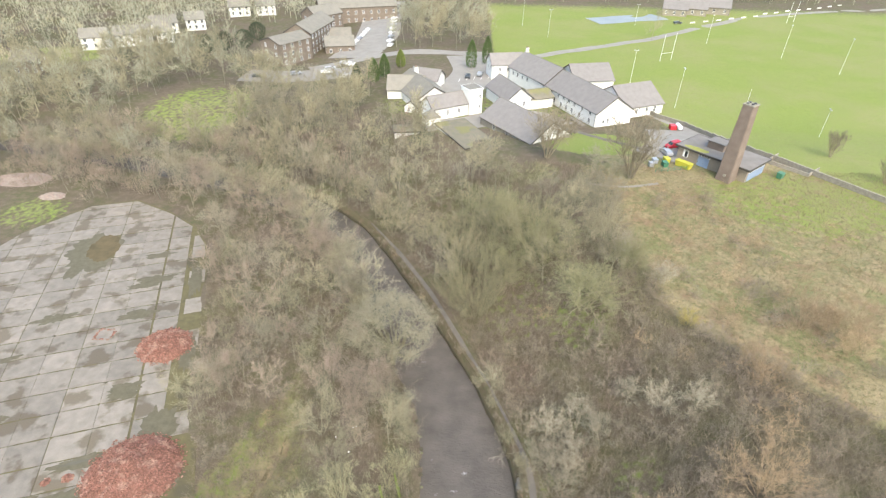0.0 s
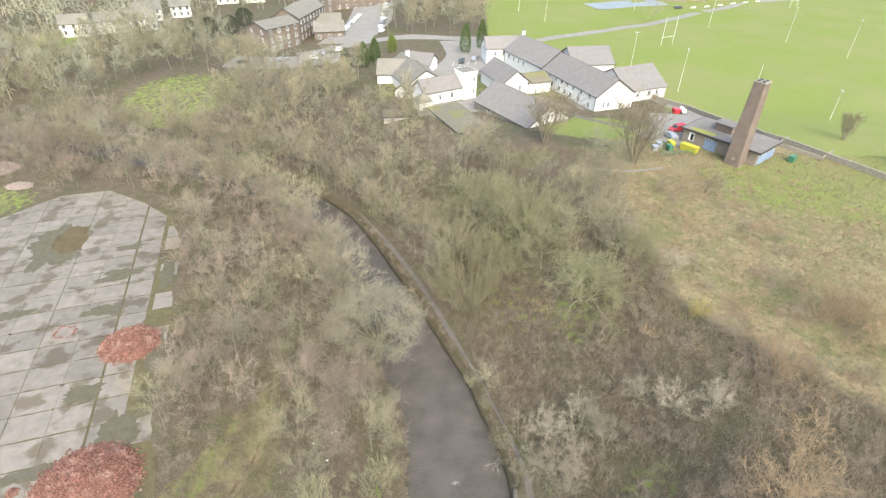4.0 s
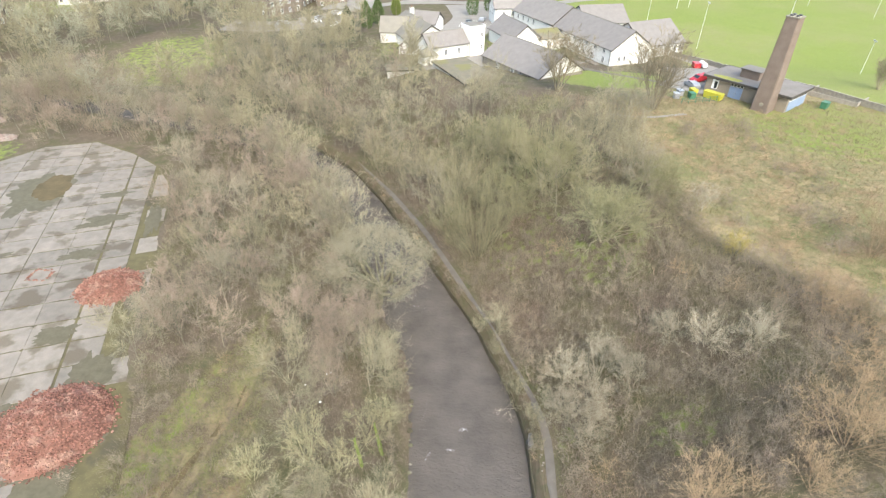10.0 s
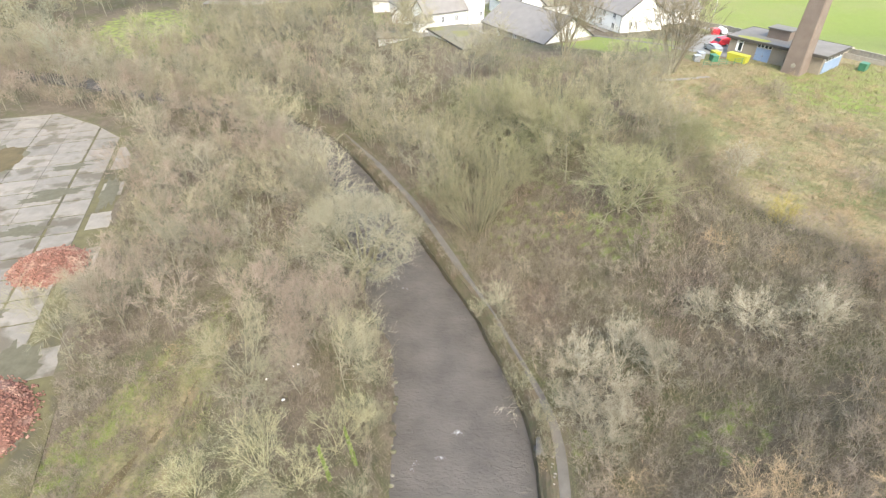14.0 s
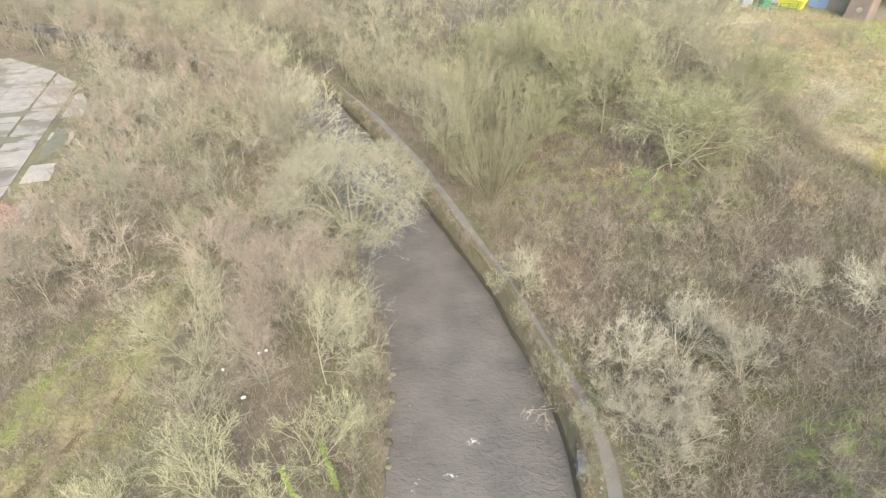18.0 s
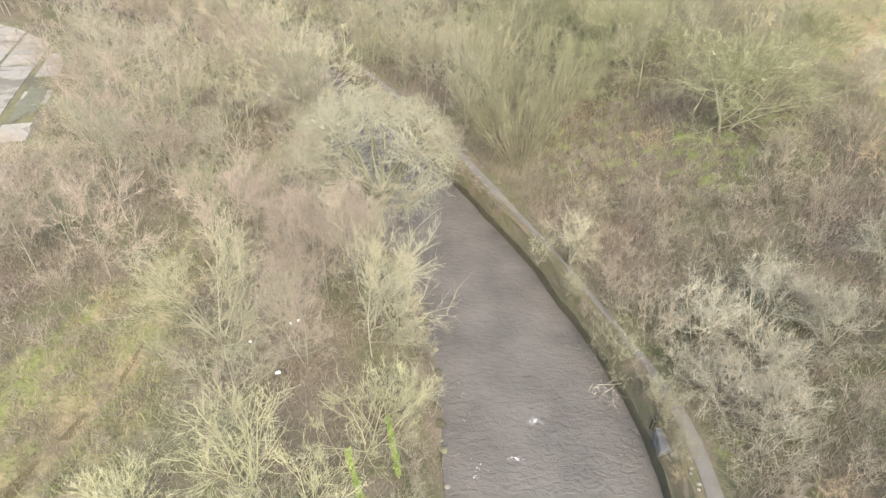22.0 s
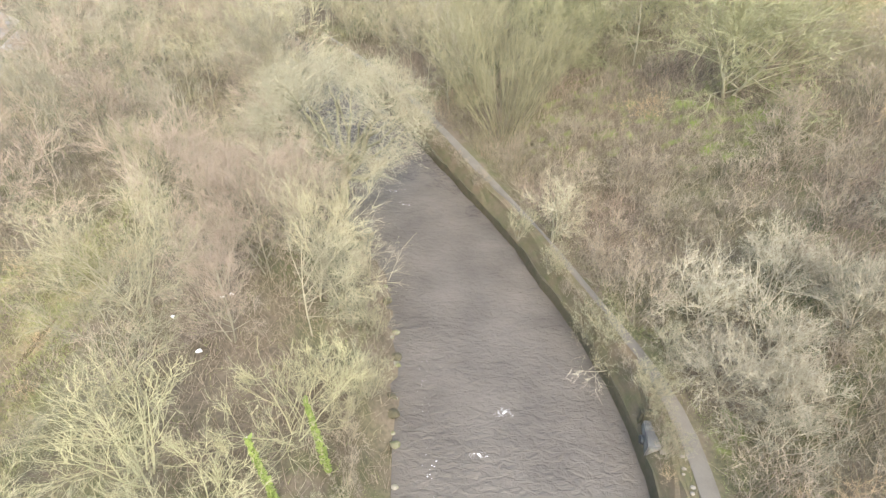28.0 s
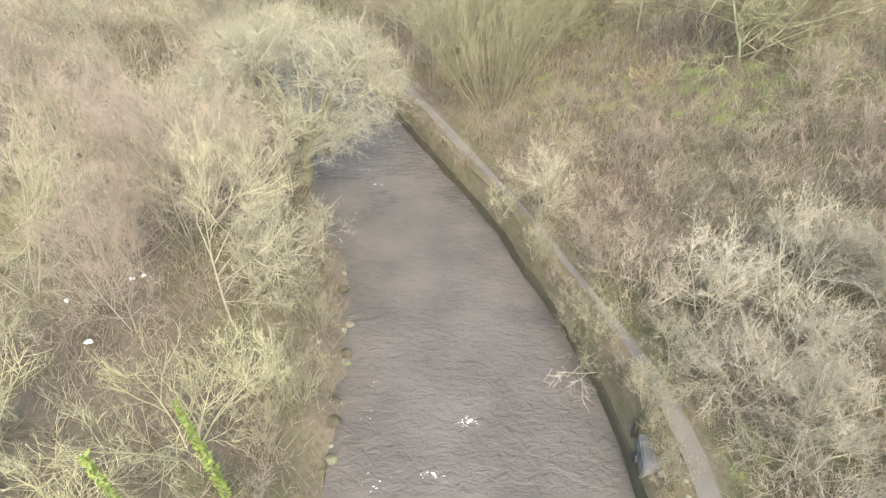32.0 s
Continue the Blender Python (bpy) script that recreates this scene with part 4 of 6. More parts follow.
# trees that stand out
oak = Grower(71).dome((0.9, -0.9, 4.0), (-0.2, 1.4, 5.9), (8.5, 8.0, 5.9), 23, 470, 13, 8, 0.021)
oak = oak.thing("oak_tree", M_OAK, "large bare oak whose crooked limbs hang over the river", "tree", M_MOSSBARK)
oak.matrix_basis = pose(-10.1, 62.8, ground_z(-10.1, 62.8))
for x, y in ((-10.1, 62.8), (-10.0, 66.5), (-13.5, 65.0), (-14.5, 69.0), (-10.5, 70.5)):
    TAKEN.setdefault((int(x // 6), int(y // 6)), []).append((x, y, 4.6))
put("willow", 4.2, 74.3, 1.05, 12.0, wide=1.0, variant=0)
put("willow", 15.0, 86.0, 0.85, 5.0, variant=1)
put("willow", 1.0, 90.0, 0.8, 5.0, variant=1)
put("mossy", 22.0, 68.6, 1.15, 9.0, wide=1.35)
for x, y, k in ((14.3, 43.2, 1.1), (14.4, 48.5, 1.2), (18.3, 48.8, 1.2), (16.4, 41.8, 1.0), (21.3, 45.8, 1.15), (15.4, 39.6, 0.85), (17.0, 45.2, 1.0), (33.0, 46.6, 1.0), (29.0, 48.0, 1.0), (26.0, 50.5, 0.9)):
    put("thorn", x, y, 0.88 * k, 2.6)
put("slim", 6.8, 56.7, 1.05, 2.5)
put("slim", 11.9, 45.2, 0.6, 1.5)
put("slim", 10.4, 43.0, 0.5, 1.5)
put("hazel", 8.35, 48.4, 0.7, 2.5)
put("hazel", 9.3, 46.0, 0.45, 2.0)
put("scrub", 9.9, 52.0, 1.0, 2.0)
put("gold", 36.5, 61.5, 1.05, 3.0)
put("court", 22.0, 121.5, 1.55, 6.0, wide=1.25, label="bare spreading tree in front of the white gabled hall")
put("court", 40.3, 111.8, 1.8, 6.0, wide=1.15, label="tall bare tree beside the bin store")
put("court", 95.0, 128.0, 0.85, 4.0, label="small bare tree by the field wall")
put("court", 99.0, 113.0, 0.75, 4.0, label="small bare tree by the field wall")
put("ash2", 88.0, 262.0, 1.3, 6.0, label="lone bare tree at the edge of the playing field")
put("straw", 46.2, 66.0, 1.2, 3.0)
for kind, x, y, k in (("alder", 30.5, 35.0, 0.5), ("alder", 28.0, 31.5, 0.5), ("tan", 31.5, 31.0, 0.7), ("straw", 41.0, 42.8, 1.6), ("straw", 39.0, 39.5, 1.5), ("alder", 43.5, 38.0, 0.45), ("straw", 44.0, 47.0, 1.4), ("alder", 38.0, 45.5, 0.4)):
    put(kind, x, y, k, 2.4)
for x, y, k in ((35.5, 34.2, 1.15), (24.0, 31.5, 0.95), (54.0, 62.0, 1.1), (60.0, 60.0, 1.0)):
    put("tan", x, y, k, 3.6)


def scatter(xs, ys, gap, kinds, allow, size=(0.8, 1.2)):
    """Plants a stretch of the plan at about that spacing, with kinds in their shares."""
    names = [k for k, w in kinds for _ in range(w)]
    y = ys[0]
    while y < ys[1]:
        x = xs[0]
        while x < xs[1]:
            px, py = x + rnd.uniform(-0.45, 0.45) * gap, y + rnd.uniform(-0.45, 0.45) * gap
            if allow(px, py) and free(px, py, gap * 0.7):
                put(rnd.choice(names), px, py, rnd.uniform(*size), gap * 0.7)
            x += gap
        y += gap


def river_d(x, y):
    d, a = line_info(np.array([x]), np.array([y]), RIVER)
    return float(d[0]), float(half_width(a)[0] + (bulge(a)[0] if d[0] < 0 else 0))


def lane_d(x, y):
    return abs(float(line_info(np.array([x]), np.array([y]), LANE)[0][0]))


def yard_right(y):
    return -42.6 - 0.345 * (y - 51.3) + 4.2


def left_wood(x, y):
    d, hw = river_d(x, y)
    return -d > hw + 0.8 and x > yard_right(y) + 1.0 and not (strip_left(y) - 0.6 < x < strip_right(y) + 0.6)


def right_bank(x, y):
    d, hw = river_d(x, y)
    return d > hw + 2.2 and lane_d(x, y) > 0.95 and x < meadow_edge(y) + 2


for x, y, k in ((-7.6, 38.2, 0.85), (-13.2, 36.0, 1.05), (-10.2, 34.6, 0.75), (-18.0, 33.5, 0.8), (-6.4, 41.4, 0.5)):
    put("near_sallow", x, y, k, 2.6)
put("near_ash", -17.6, 45.2, 0.85, 4.0, wide=1.25, label="broad olive bush-like tree beside the ditch bank")
put("scrub", -16.2, 40.6, 1.1, 2.5)
for x, y, k in ((-11.6, 48.6, 0.9), (-9.3, 51.6, 0.75), (-13.6, 46.9, 0.65), (-11.0, 53.6, 0.7), (-14.3, 51.2, 0.75), (-14.2, 55.0, 0.55), (-18.0, 55.0, 0.75)):
    put("near_alder", x, y, k, 3.0)
for x, y, k in ((-6.7, 46.3, 0.75), (-7.3, 49.2, 0.8), (-8.2, 46.8, 0.6), (-6.3, 52.4, 0.6), (-9.6, 58.0, 0.6)):
    put("slim", x, y, 0.95 * k + 0.15, 1.6, label="slim bare tree with pale stems on the river bank")
scatter((-24, 2), (44, 60), 4.0, (("near_alder", 5), ("near_ash", 4)), lambda x, y: left_wood(x, y) and x < -8 and math.hypot(x + 10, y - 64) > 8.5, (0.55, 0.8))
for k in range(24):
    y = 32 + k * 1.15
    x = -3.8 - 0.04 * max(0, y - 40) ** 1.6 * 0.5 - rnd.uniform(0.6, 2.2)
    if left_wood(x, y):
        put(rnd.choice(("scrub2", "scrub2", "scrub", "hazel")), x, y, rnd.uniform(0.3, 0.55), 1.4)
scatter((-22, 2), (24, 34), 4.6, (("near_sallow", 3), ("near_ash", 2)), lambda x, y: left_wood(x, y) and x < -4, (0.7, 1.0))
scatter((-38, -17), (27, 60), 2.4, (("scrub2", 4), ("straw", 3), ("scrub", 2)), lambda x, y: strip_left(y) < x < strip_right(y) + 1 and (x > strip_right(y) - 4 or rnd.random() < 0.65), (0.2, 0.5))
scatter((-60, 2), (62, 100), 3.9, (("mid3", 6), ("mid2", 4), ("mid", 3), ("hazel", 2)), lambda x, y: left_wood(x, y) and x < -4, (0.65, 1.0))
scatter((-60, 2), (26, 64), 3.9, (("alder", 6), ("ash", 4), ("ash2", 3), ("hazel", 4)), lambda x, y: left_wood(x, y) and x < -4, (0.65, 1.0))
scatter((-62, -20), (26, 100), 2.3, (("scrub", 5), ("scrub2", 5)), lambda x, y: 0.3 < x - yard_right(y) < (5.5 if y < 66 else 9), (0.55, 0.95))
scatter((-60, 2), (26, 100), 3.4, (("scrub2", 4), ("scrub", 2), ("hazel", 1)), lambda x, y: left_wood(x, y) and x < -4 and rnd.random() < 0.7, (0.6, 0.9))
scatter((-14, 62), (28, 72), 3.0, (("scrub", 8), ("scrub2", 5), ("straw", 1)), right_bank, (0.75, 1.3))
scatter((-14, 18), (58, 76), 2.6, (("scrub", 4), ("scrub2", 4)), lambda x, y: right_bank(x, y) and lane_d(x, y) > 1.8, (0.6, 1.0))
scatter((-24, 34), (70, 106), 3.7, (("mid", 6), ("scrub", 2), ("hazel", 4), ("mossy", 2), ("mid2", 3)), right_bank, (0.75, 1.1))


def bend_wood(x, y):
    d, hw = river_d(x, y)
    return not (-85 < x < -75 and 119 < y < 139) and abs(d) > hw + 0.6 and (d > 0 or x > yard_right(y) + 2 or y > 114 + 0.1 * abs(x + 80)) and not (d > 0 and lane_d(x, y) < 1.3 and y < 104)


def north_wood(x, y):
    d, hw = river_d(x, y)
    return d > hw + 1 and not (x > 9 and y > 103) and (y < 117 or x < -3) and x < 26 - max(0, y - 112) * 0.5 and not (math.hypot(x + 87, y - 168) < 20) and not (x > -30 and y > 143)


def yard_rim(x, y):
    q = YARD_M.inverted() @ Vector((x, y, 0))
    far = np.interp(q.x, (-60, -40, -36, -24, -14, -5, 0, 4), (48, 52, 60, 69, 69, 60, 51, 42))
    d, hw = river_d(x, y)
    return not (-85 < x < -75 and 119 < y < 139) and q.y > far and -d > hw + 0.5 and not (x < -90 and y < 112)


def y_mid(y):
    return y > 90


# tall trees close along both banks, where the river bends away
for row, (ax, ay), (bx, by) in [(k, a, b) for k in (0, 1) for a, b in zip(RIVER[8:15], RIVER[9:16])]:
    L = math.hypot(bx - ax, by - ay)
    nx_, ny_ = (by - ay) / L, -(bx - ax) / L
    for side in (-1, 1):
        for i in range(int(L / 2.8)):
            f = (i + rnd.uniform(0.1, 0.9)) / int(L / 2.8)
            o = side * ((6.6 if y_mid(ay) else 5.4) + 2.6 * row + rnd.uniform(-0.4, 1.6))
            x, y = ax + (bx - ax) * f + nx_ * o, ay + (by - ay) * f + ny_ * o
            if y > (71 if side < 0 else 98) and bend_wood(x, y) and (side < 0 or lane_d(x, y) > 1.0):
                put(rnd.choice(("mid", "mid2", "mid3", "mid")), x, y, rnd.uniform(0.7, 1.2), 2.4, wide=rnd.uniform(1.0, 1.4) if row == 0 and side < 0 else 1.0)
                if row == 0 and side < 0 and rnd.random() < 0.4:
                    put(rnd.choice(("hazel", "scrub2", "hazel")), x - nx_ * 0.6, y - ny_ * 0.6, rnd.uniform(0.5, 1.0), 1.5)
scatter((-120, -48), (92, 134), 3.0, (("scrub", 5), ("scrub2", 5), ("mid3", 4), ("mid2", 2)), yard_rim, (0.8, 1.15))
scatter((-118, -12), (98, 142), 4.3, (("mid", 5), ("mid2", 4), ("mid3", 3)), bend_wood, (0.75, 1.05))
scatter((-66, 30), (104, 178), 3.9, (("mid", 5), ("mid2", 3), ("far2", 2)), north_wood, (0.8, 1.1))
scatter((-195, -62), (118, 232), 6.6, (("far", 4), ("far2", 4)), lambda x, y: abs(river_d(x, y)[0]) > river_d(x, y)[1] + 1 and math.hypot(x + 87, (y - 168) * 0.9) > 19 and math.hypot((x + 172) / 2, y - 222) > 13 and not (x < -88 and y < 118) and not (x > -92 and y > 203), (0.75, 1.1))
scatter((-26, 13), (238, 334), 7.0, (("far", 3), ("far2", 4)), lambda x, y: True, (0.9, 1.2))
scatter((30, 70), (38, 74), 4.4, (("straw", 5), ("scrub", 4), ("scrub2", 4), ("thorn", 1)), lambda x, y: x > meadow_edge(y) - 1 and x < meadow_edge(y) + 30 - 0.3 * (y - 40), (0.7, 1.25))
scatter((34, 76), (66, 112), 3.6, (("straw", 1),), lambda x, y: x > meadow_edge(y) and rnd.random() < 0.55 and abs(line_info(np.array([x]), np.array([y]), FIELD_WALL)[0][0]) > 14, (0.3, 0.65))
for cx, cy, r, kinds in ((43.5, 53.5, 5.5, (("straw", 5), ("tan", 1))), (37.0, 55.5, 4.0, (("scrub", 4), ("scrub2", 1))), (48.0, 71.0, 3.5, (("hazel", 1), ("scrub2", 3))), (48.5, 97.0, 8.0, (("scrub2", 3), ("straw", 2))), (56.0, 83.0, 5.0, (("scrub", 2), ("straw", 1))), (36.5, 98.0, 4.0, (("straw", 1),)), (57.5, 61.0, 5.0, (("tan", 2), ("scrub2", 3), ("straw", 2)))):
    scatter((cx - r, cx + r), (cy - r, cy + r), 2.0, kinds, lambda x, y: math.hypot(x - cx, y - cy) < r, (0.35, 0.75))
scatter((36, 100), (50, 106), 7.0, (("straw", 7), ("scrub", 3), ("scrub2", 3), ("hazel", 1)), lambda x, y: x > meadow_edge(y) - 2 and x < meadow_edge(y) + 28 and y < 95, (0.7, 1.3))
for x, y, k in ((8.9, 46.9, 0.4), (10.0, 43.4, 0.4), (6.2, 53.4, 0.4), (4.4, 57.2, 0.45), (10.3, 39.6, 0.35)):
    put("hazel", x, y, k, 1.0, z=LANE_Z - 0.2)
for k in range(64):
    f = k / 63
    i = min(int(f * 9), 8)
    (ax, ay), (bx, by) = RIVER[3 + i], RIVER[4 + i]
    g = f * 9 - i
    L = math.hypot(bx - ax, by - ay)
    x, y = ax + (bx - ax) * g, ay + (by - ay) * g
    o = river_d(x, y)[1] + rnd.uniform(0.25, 1.1)
    x, y = x + (by - ay) / L * o, y - (bx - ax) / L * o
    if lane_d(x, y) > 0.75:
        put(rnd.choice(("scrub2", "scrub2", "scrub", "hazel", "straw")), x, y, rnd.uniform(0.2, 0.52), 1.0, z=LANE_Z - 0.4)


# ---- buildings ----
def gable(ax, ay, bx, by, half, eave, ridge, base, label, wall=M_RENDER, roof=M_SLATE, windows=(), name="building", root=None, lap=0.35, hip=0.0, half2=None):
    """A block with a ridge from a to b: walls with gables, two roof slopes. Local x runs along the ridge."""
    L = math.hypot(bx - ax, by - ay)
    m = pose(ax, ay, base, 0, 0, math.degrees(math.atan2(by - ay, bx - ax)))
    root = root or thing(name, m, label, "building")
    e, r, h2 = eave - base, ridge - base, half2 or half
    bm = bmesh.new()
    prof = [(-half, -1.0), (h2, -1.0), (h2, e), (0, r - 0.12), (-half, e)]
    for x in (0, L):
        bm.faces.new([bm.verts.new((x, y, z)) for y, z in prof])
    bm.verts.ensure_lookup_table()
    for i in range(5):
        j = (i + 1) % 5
        bm.faces.new((bm.verts[i], bm.verts[j], bm.verts[5 + j], bm.verts[5 + i]))
    part("wall", bm, wall, root)
    for s, hh in ((-1, half), (1, h2)):
        slope = (r - e) / hh
        o = lap
        bm = bmesh.new()
        pr = [(0, r + 0.05), (s * (hh + o), e - o * slope + 0.05), (s * (hh + o), e - o * slope + 0.2), (0, r + 0.2)]
        for x, k in ((-lap, 1), (L + lap, 1)):
            bm.faces.new([bm.verts.new((x + (hip if y == 0 and x < 0 else 0) - (hip if y == 0 and x > 0 else 0), y, z)) for y, z in pr])
        bm.verts.ensure_lookup_table()
        for i in range(4):
            j = (i + 1) % 4
            bm.faces.new((bm.verts[i], bm.verts[j], bm.verts[4 + j], bm.verts[4 + i]))
        part("roof_slope", bm, roof, root)
    bm = tube([(-lap, 0, r + 0.17), (L + lap, 0, r + 0.17)], [0.12, 0.12], 6)
    part("ridge_tiles", bm, M_SLATE2, root)
    for x in (-lap - 0.06, L + lap + 0.01):
        for s, hh in ((-1, half), (1, h2)):
            slope = (r - e) / hh
            bb = bmesh.new()
            pr = [(0, r - 0.18), (s * (hh + lap), e - lap * slope - 0.18), (s * (hh + lap), e - lap * slope + 0.14), (0, r + 0.14)]
            q = [[bb.verts.new((x + dx, y, z)) for y, z in pr] for dx in (0, 0.05)]
            bb.faces.new(q[0])
            bb.faces.new(q[1])
            for i in range(4):
                bb.faces.new((q[0][i], q[0][(i + 1) % 4], q[1][(i + 1) % 4], q[1][i]))
            part("bargeboard", bb, M_FASCIA, root)
    for s, hh in ((-1, half), (1, h2)):
        gut = tube([(-lap, s * (hh + lap + 0.05), e - lap * (r - e) / hh + 0.08), (L + lap, s * (hh + lap + 0.05), e - lap * (r - e) / hh + 0.08)], [0.07, 0.07], 6)
        part("gutter", gut, M_FASCIA, root)
        for x in (0.4, L - 0.4) if L > 8 else (0.4,):
            part("downpipe", tube([(x, s * (hh + 0.08), -0.5), (x, s * (hh + 0.08), e - 0.1)], [0.05, 0.05], 6), M_FASCIA, root)
    for w in windows:
        window(root, L, half, h2, *w)
    return root


def window(root, L, half, h2, side, u, z, w, h):
    """A window on a side: 'n' (minus y), 'p' (plus y), 'a' (start gable), 'b' (end gable)."""
    m = {"n": pose(u, -half, z), "p": pose(u, h2, z, 0, 0, 180), "a": pose(0, u, z, 0, 0, -90), "b": pose(L, u, z, 0, 0, 90)}[side]
    fr = bmesh.new()
    t = 0.09
    for a, b, c, d in ((-w / 2, w / 2, 0, t), (-w / 2, w / 2, h - t, h), (-w / 2, -w / 2 + t, t, h - t), (w / 2 - t, w / 2, t, h - t), (-t / 2, t / 2, t, h - t)):
        box(a, b, -0.07, 0.03, c, d, fr)
    f = part("window", fr, M_WHITE, root)
    f.matrix_local = m
    g = part("pane", box(-w / 2 + 0.05, w / 2 - 0.05, -0.03, 0.02, 0.05, h - 0.05), M_GLASS, f)
    s = part("sill", box(-w / 2 - 0.08, w / 2 + 0.08, -0.16, 0.0, -0.09, 0.0), M_STONE, f)


def row(side, us, z, w, h):
    return [(side, u, z, w, h) for u in us]


BASE = 5.7
gable(24.8, 134.8, 12.0, 153.5, 7.0, 8.6, 13.0, BASE - 0.6, "low school hall with grey slate roof and white rendered gable", M_STONE, windows=row("p", (4, 7, 10, 16), 1.6, 1.2, 1.6) + row("a", (-4, 0, 4), 1.2, 1.1, 1.1), name="hall")
gable(45.6, 152.5, 32.4, 181.0, 6.4, 10.3, 14.5, BASE, "long white two-storey wing with grey slate roof", windows=row("p", (3, 7, 11, 14, 17, 20, 24), 3.3, 1.1, 1.3) + row("p", (3, 8, 12, 15, 18, 22), 0.8, 1.1, 1.5) + row("a", (2.0, 3.6), 1.2, 0.9, 1.6), name="school_wing")
gable(47.5, 166.0, 60.5, 172.0, 8.0, 9.0, 13.5, BASE, "white cross wing with grey slate roof", windows=row("n", (4, 8, 11), 1.2, 1.1, 1.6) + row("b", (-3, 2), 1.2, 1.1, 1.6), name="school_wing")
gable(38.0, 191.0, 52.0, 194.0, 7.0, 9.0, 13.0, BASE, "white rear wing with grey slate roof and small roof lights", name="school_wing")
gable(18.7, 163.0, 12.8, 177.0, 4.6, 9.5, 13.0, BASE, "white gabled block with dark timber trim", windows=row("a", (-1.5, 1.5), 1.5, 0.9, 1.6) + row("p", (3, 6), 1.5, 0.9, 1.5), name="school_block")
gable(-9.8, 154.8, 0.6, 161.2, 3.6, 9.5, 12.2, BASE - 0.6, "white block with slate roof and two tall windows", windows=row("n", (5, 9), 1.9, 0.9, 1.6), name="school_block", hip=0.0)
gable(-8.2, 163.4, -17.1, 182.0, 6.5, 8.6, 12.5, BASE - 1.0, "white house with steep hipped slate roof", roof=M_SLATE2, windows=row("p", (4, 7, 10, 13), 1.0, 0.9, 1.5), name="white_house")
gable(-12.0, 176.0, -24.0, 176.0, 4.5, 8.6, 12.0, BASE - 1.0, "white cross gable of the old house", roof=M_SLATE2, windows=row("b", (-1.5, 1.5), 1.0, 0.9, 1.5), name="white_house")
gable(-16.5, 188.0, -7.0, 185.0, 4.0, 8.8, 11.5, BASE - 1.0, "white outbuilding with slate roof", name="white_house")
gable(10.3, 198.5, 22.0, 201.0, 4.0, 11.0, 14.0, BASE, "white two-storey block with slate roof and arched windows", windows=row("a", (-1.3, 1.3), 3.4, 1.0, 1.8) + row("n", (3, 6, 9), 3.0, 0.9, 1.3), name="school_block")
gable(23.0, 198.0, 33.4, 178.5, 6.5, 10.6, 15.0, BASE, "large slate-roofed main block with white walls", windows=row("n", (3, 6, 9, 12), 3.0, 1.0, 1.3), name="school_block")
gable(28.0, 171.5, 21.0, 168.5, 4.5, 9.0, 10.6, BASE, "low linking block with shallow roof", roof=M_FELT, windows=row("n", (2, 5), 1.0, 0.9, 1.3), name="school_block")
gable(-15.0, 158.5, -12.0, 165.0, 2.4, 7.6, 9.6, BASE - 1, "small white gabled porch block", roof=M_SLATE2, windows=row("a", (-0.8, 0.8), 1.2, 0.7, 1.2), name="school_block")


def flat_block(name, cx, cy, rot, w, d, h, base, label, wall, roof=M_FLATROOF, windows=(), fascia=M_FASCIA, over=0.3):
    root = thing(name, pose(cx, cy, base, 0, 0, rot), label, "building")
    part("wall", box(-w / 2, w / 2, -d / 2, d / 2, -1.0, h), wall, root)
    part("roof", box(-w / 2 - over, w / 2 + over, -d / 2 - over, d / 2 + over, h, h + 0.14, bevel=0.02), roof, root)
    fb = bmesh.new()
    for a in (box(-w / 2 - over - 0.04, w / 2 + over + 0.04, -d / 2 - over - 0.04, -d / 2 - over, h - 0.22, h + 0.16, fb), box(-w / 2 - over - 0.04, w / 2 + over + 0.04, d / 2 + over, d / 2 + over + 0.04, h - 0.22, h + 0.16, fb),
              box(-w / 2 - over - 0.04, -w / 2 - over, -d / 2 - over, d / 2 + over, h - 0.22, h + 0.16, fb), box(w / 2 + over, w / 2 + over + 0.04, -d / 2 - over, d / 2 + over, h - 0.22, h + 0.16, fb)):
        pass
    part("fascia", fb, fascia, root)
    for side, u, z, ww, hh in windows:
        if side in "np":
            window(root, 0, d / 2, d / 2, side, u, z, ww, hh)
        else:
            window(root, w / 2, d / 2, d / 2, "b", u, z, ww, hh)
    return root


turret = thing("turret", pose(-8.2, 148.6, BASE - 1.2, 0, 0, 28), "small white corner turret with pyramid slate roof", "building")
part("wall", box(-2.0, 2.0, -2.0, 2.0, -1.0, 4.2), M_RENDER, turret)
tb = bmesh.new()
tq = [tb.verts.new((sx * 2.35, sy * 2.35, 4.2)) for sx, sy in ((-1, -1), (1, -1), (1, 1), (-1, 1))]
ta = tb.verts.new((0, 0, 6.3))
tb.faces.new(tq)
for i in range(4):
    tb.faces.new((tq[i], tq[(i + 1) % 4], ta))
part("roof", tb, M_SLATE2, turret)
for u in (-0.7, 0.7):
    window(turret, 2.0, 2.0, 2.0, "n", u, 1.6, 0.7, 1.3)
ramp = thing("access_ramp", pose(37.0, 151.0, BASE, 0, 0, 115), "grey railed access ramp along the white wing", "ramp")
part("deck", box(0, 9, -0.8, 0.8, 0.35, 0.5), M_CONC, ramp)
for k in range(7):
    for sy in (-0.8, 0.75):
        part("post", box(1.45 * k, 1.45 * k + 0.05, sy, sy + 0.05, -0.4, 1.4), M_CARG, ramp)
for sy in (-0.8, 0.75):
    part("handrail", box(0, 8.8, sy, sy + 0.05, 1.36, 1.42), M_CARG, ramp)
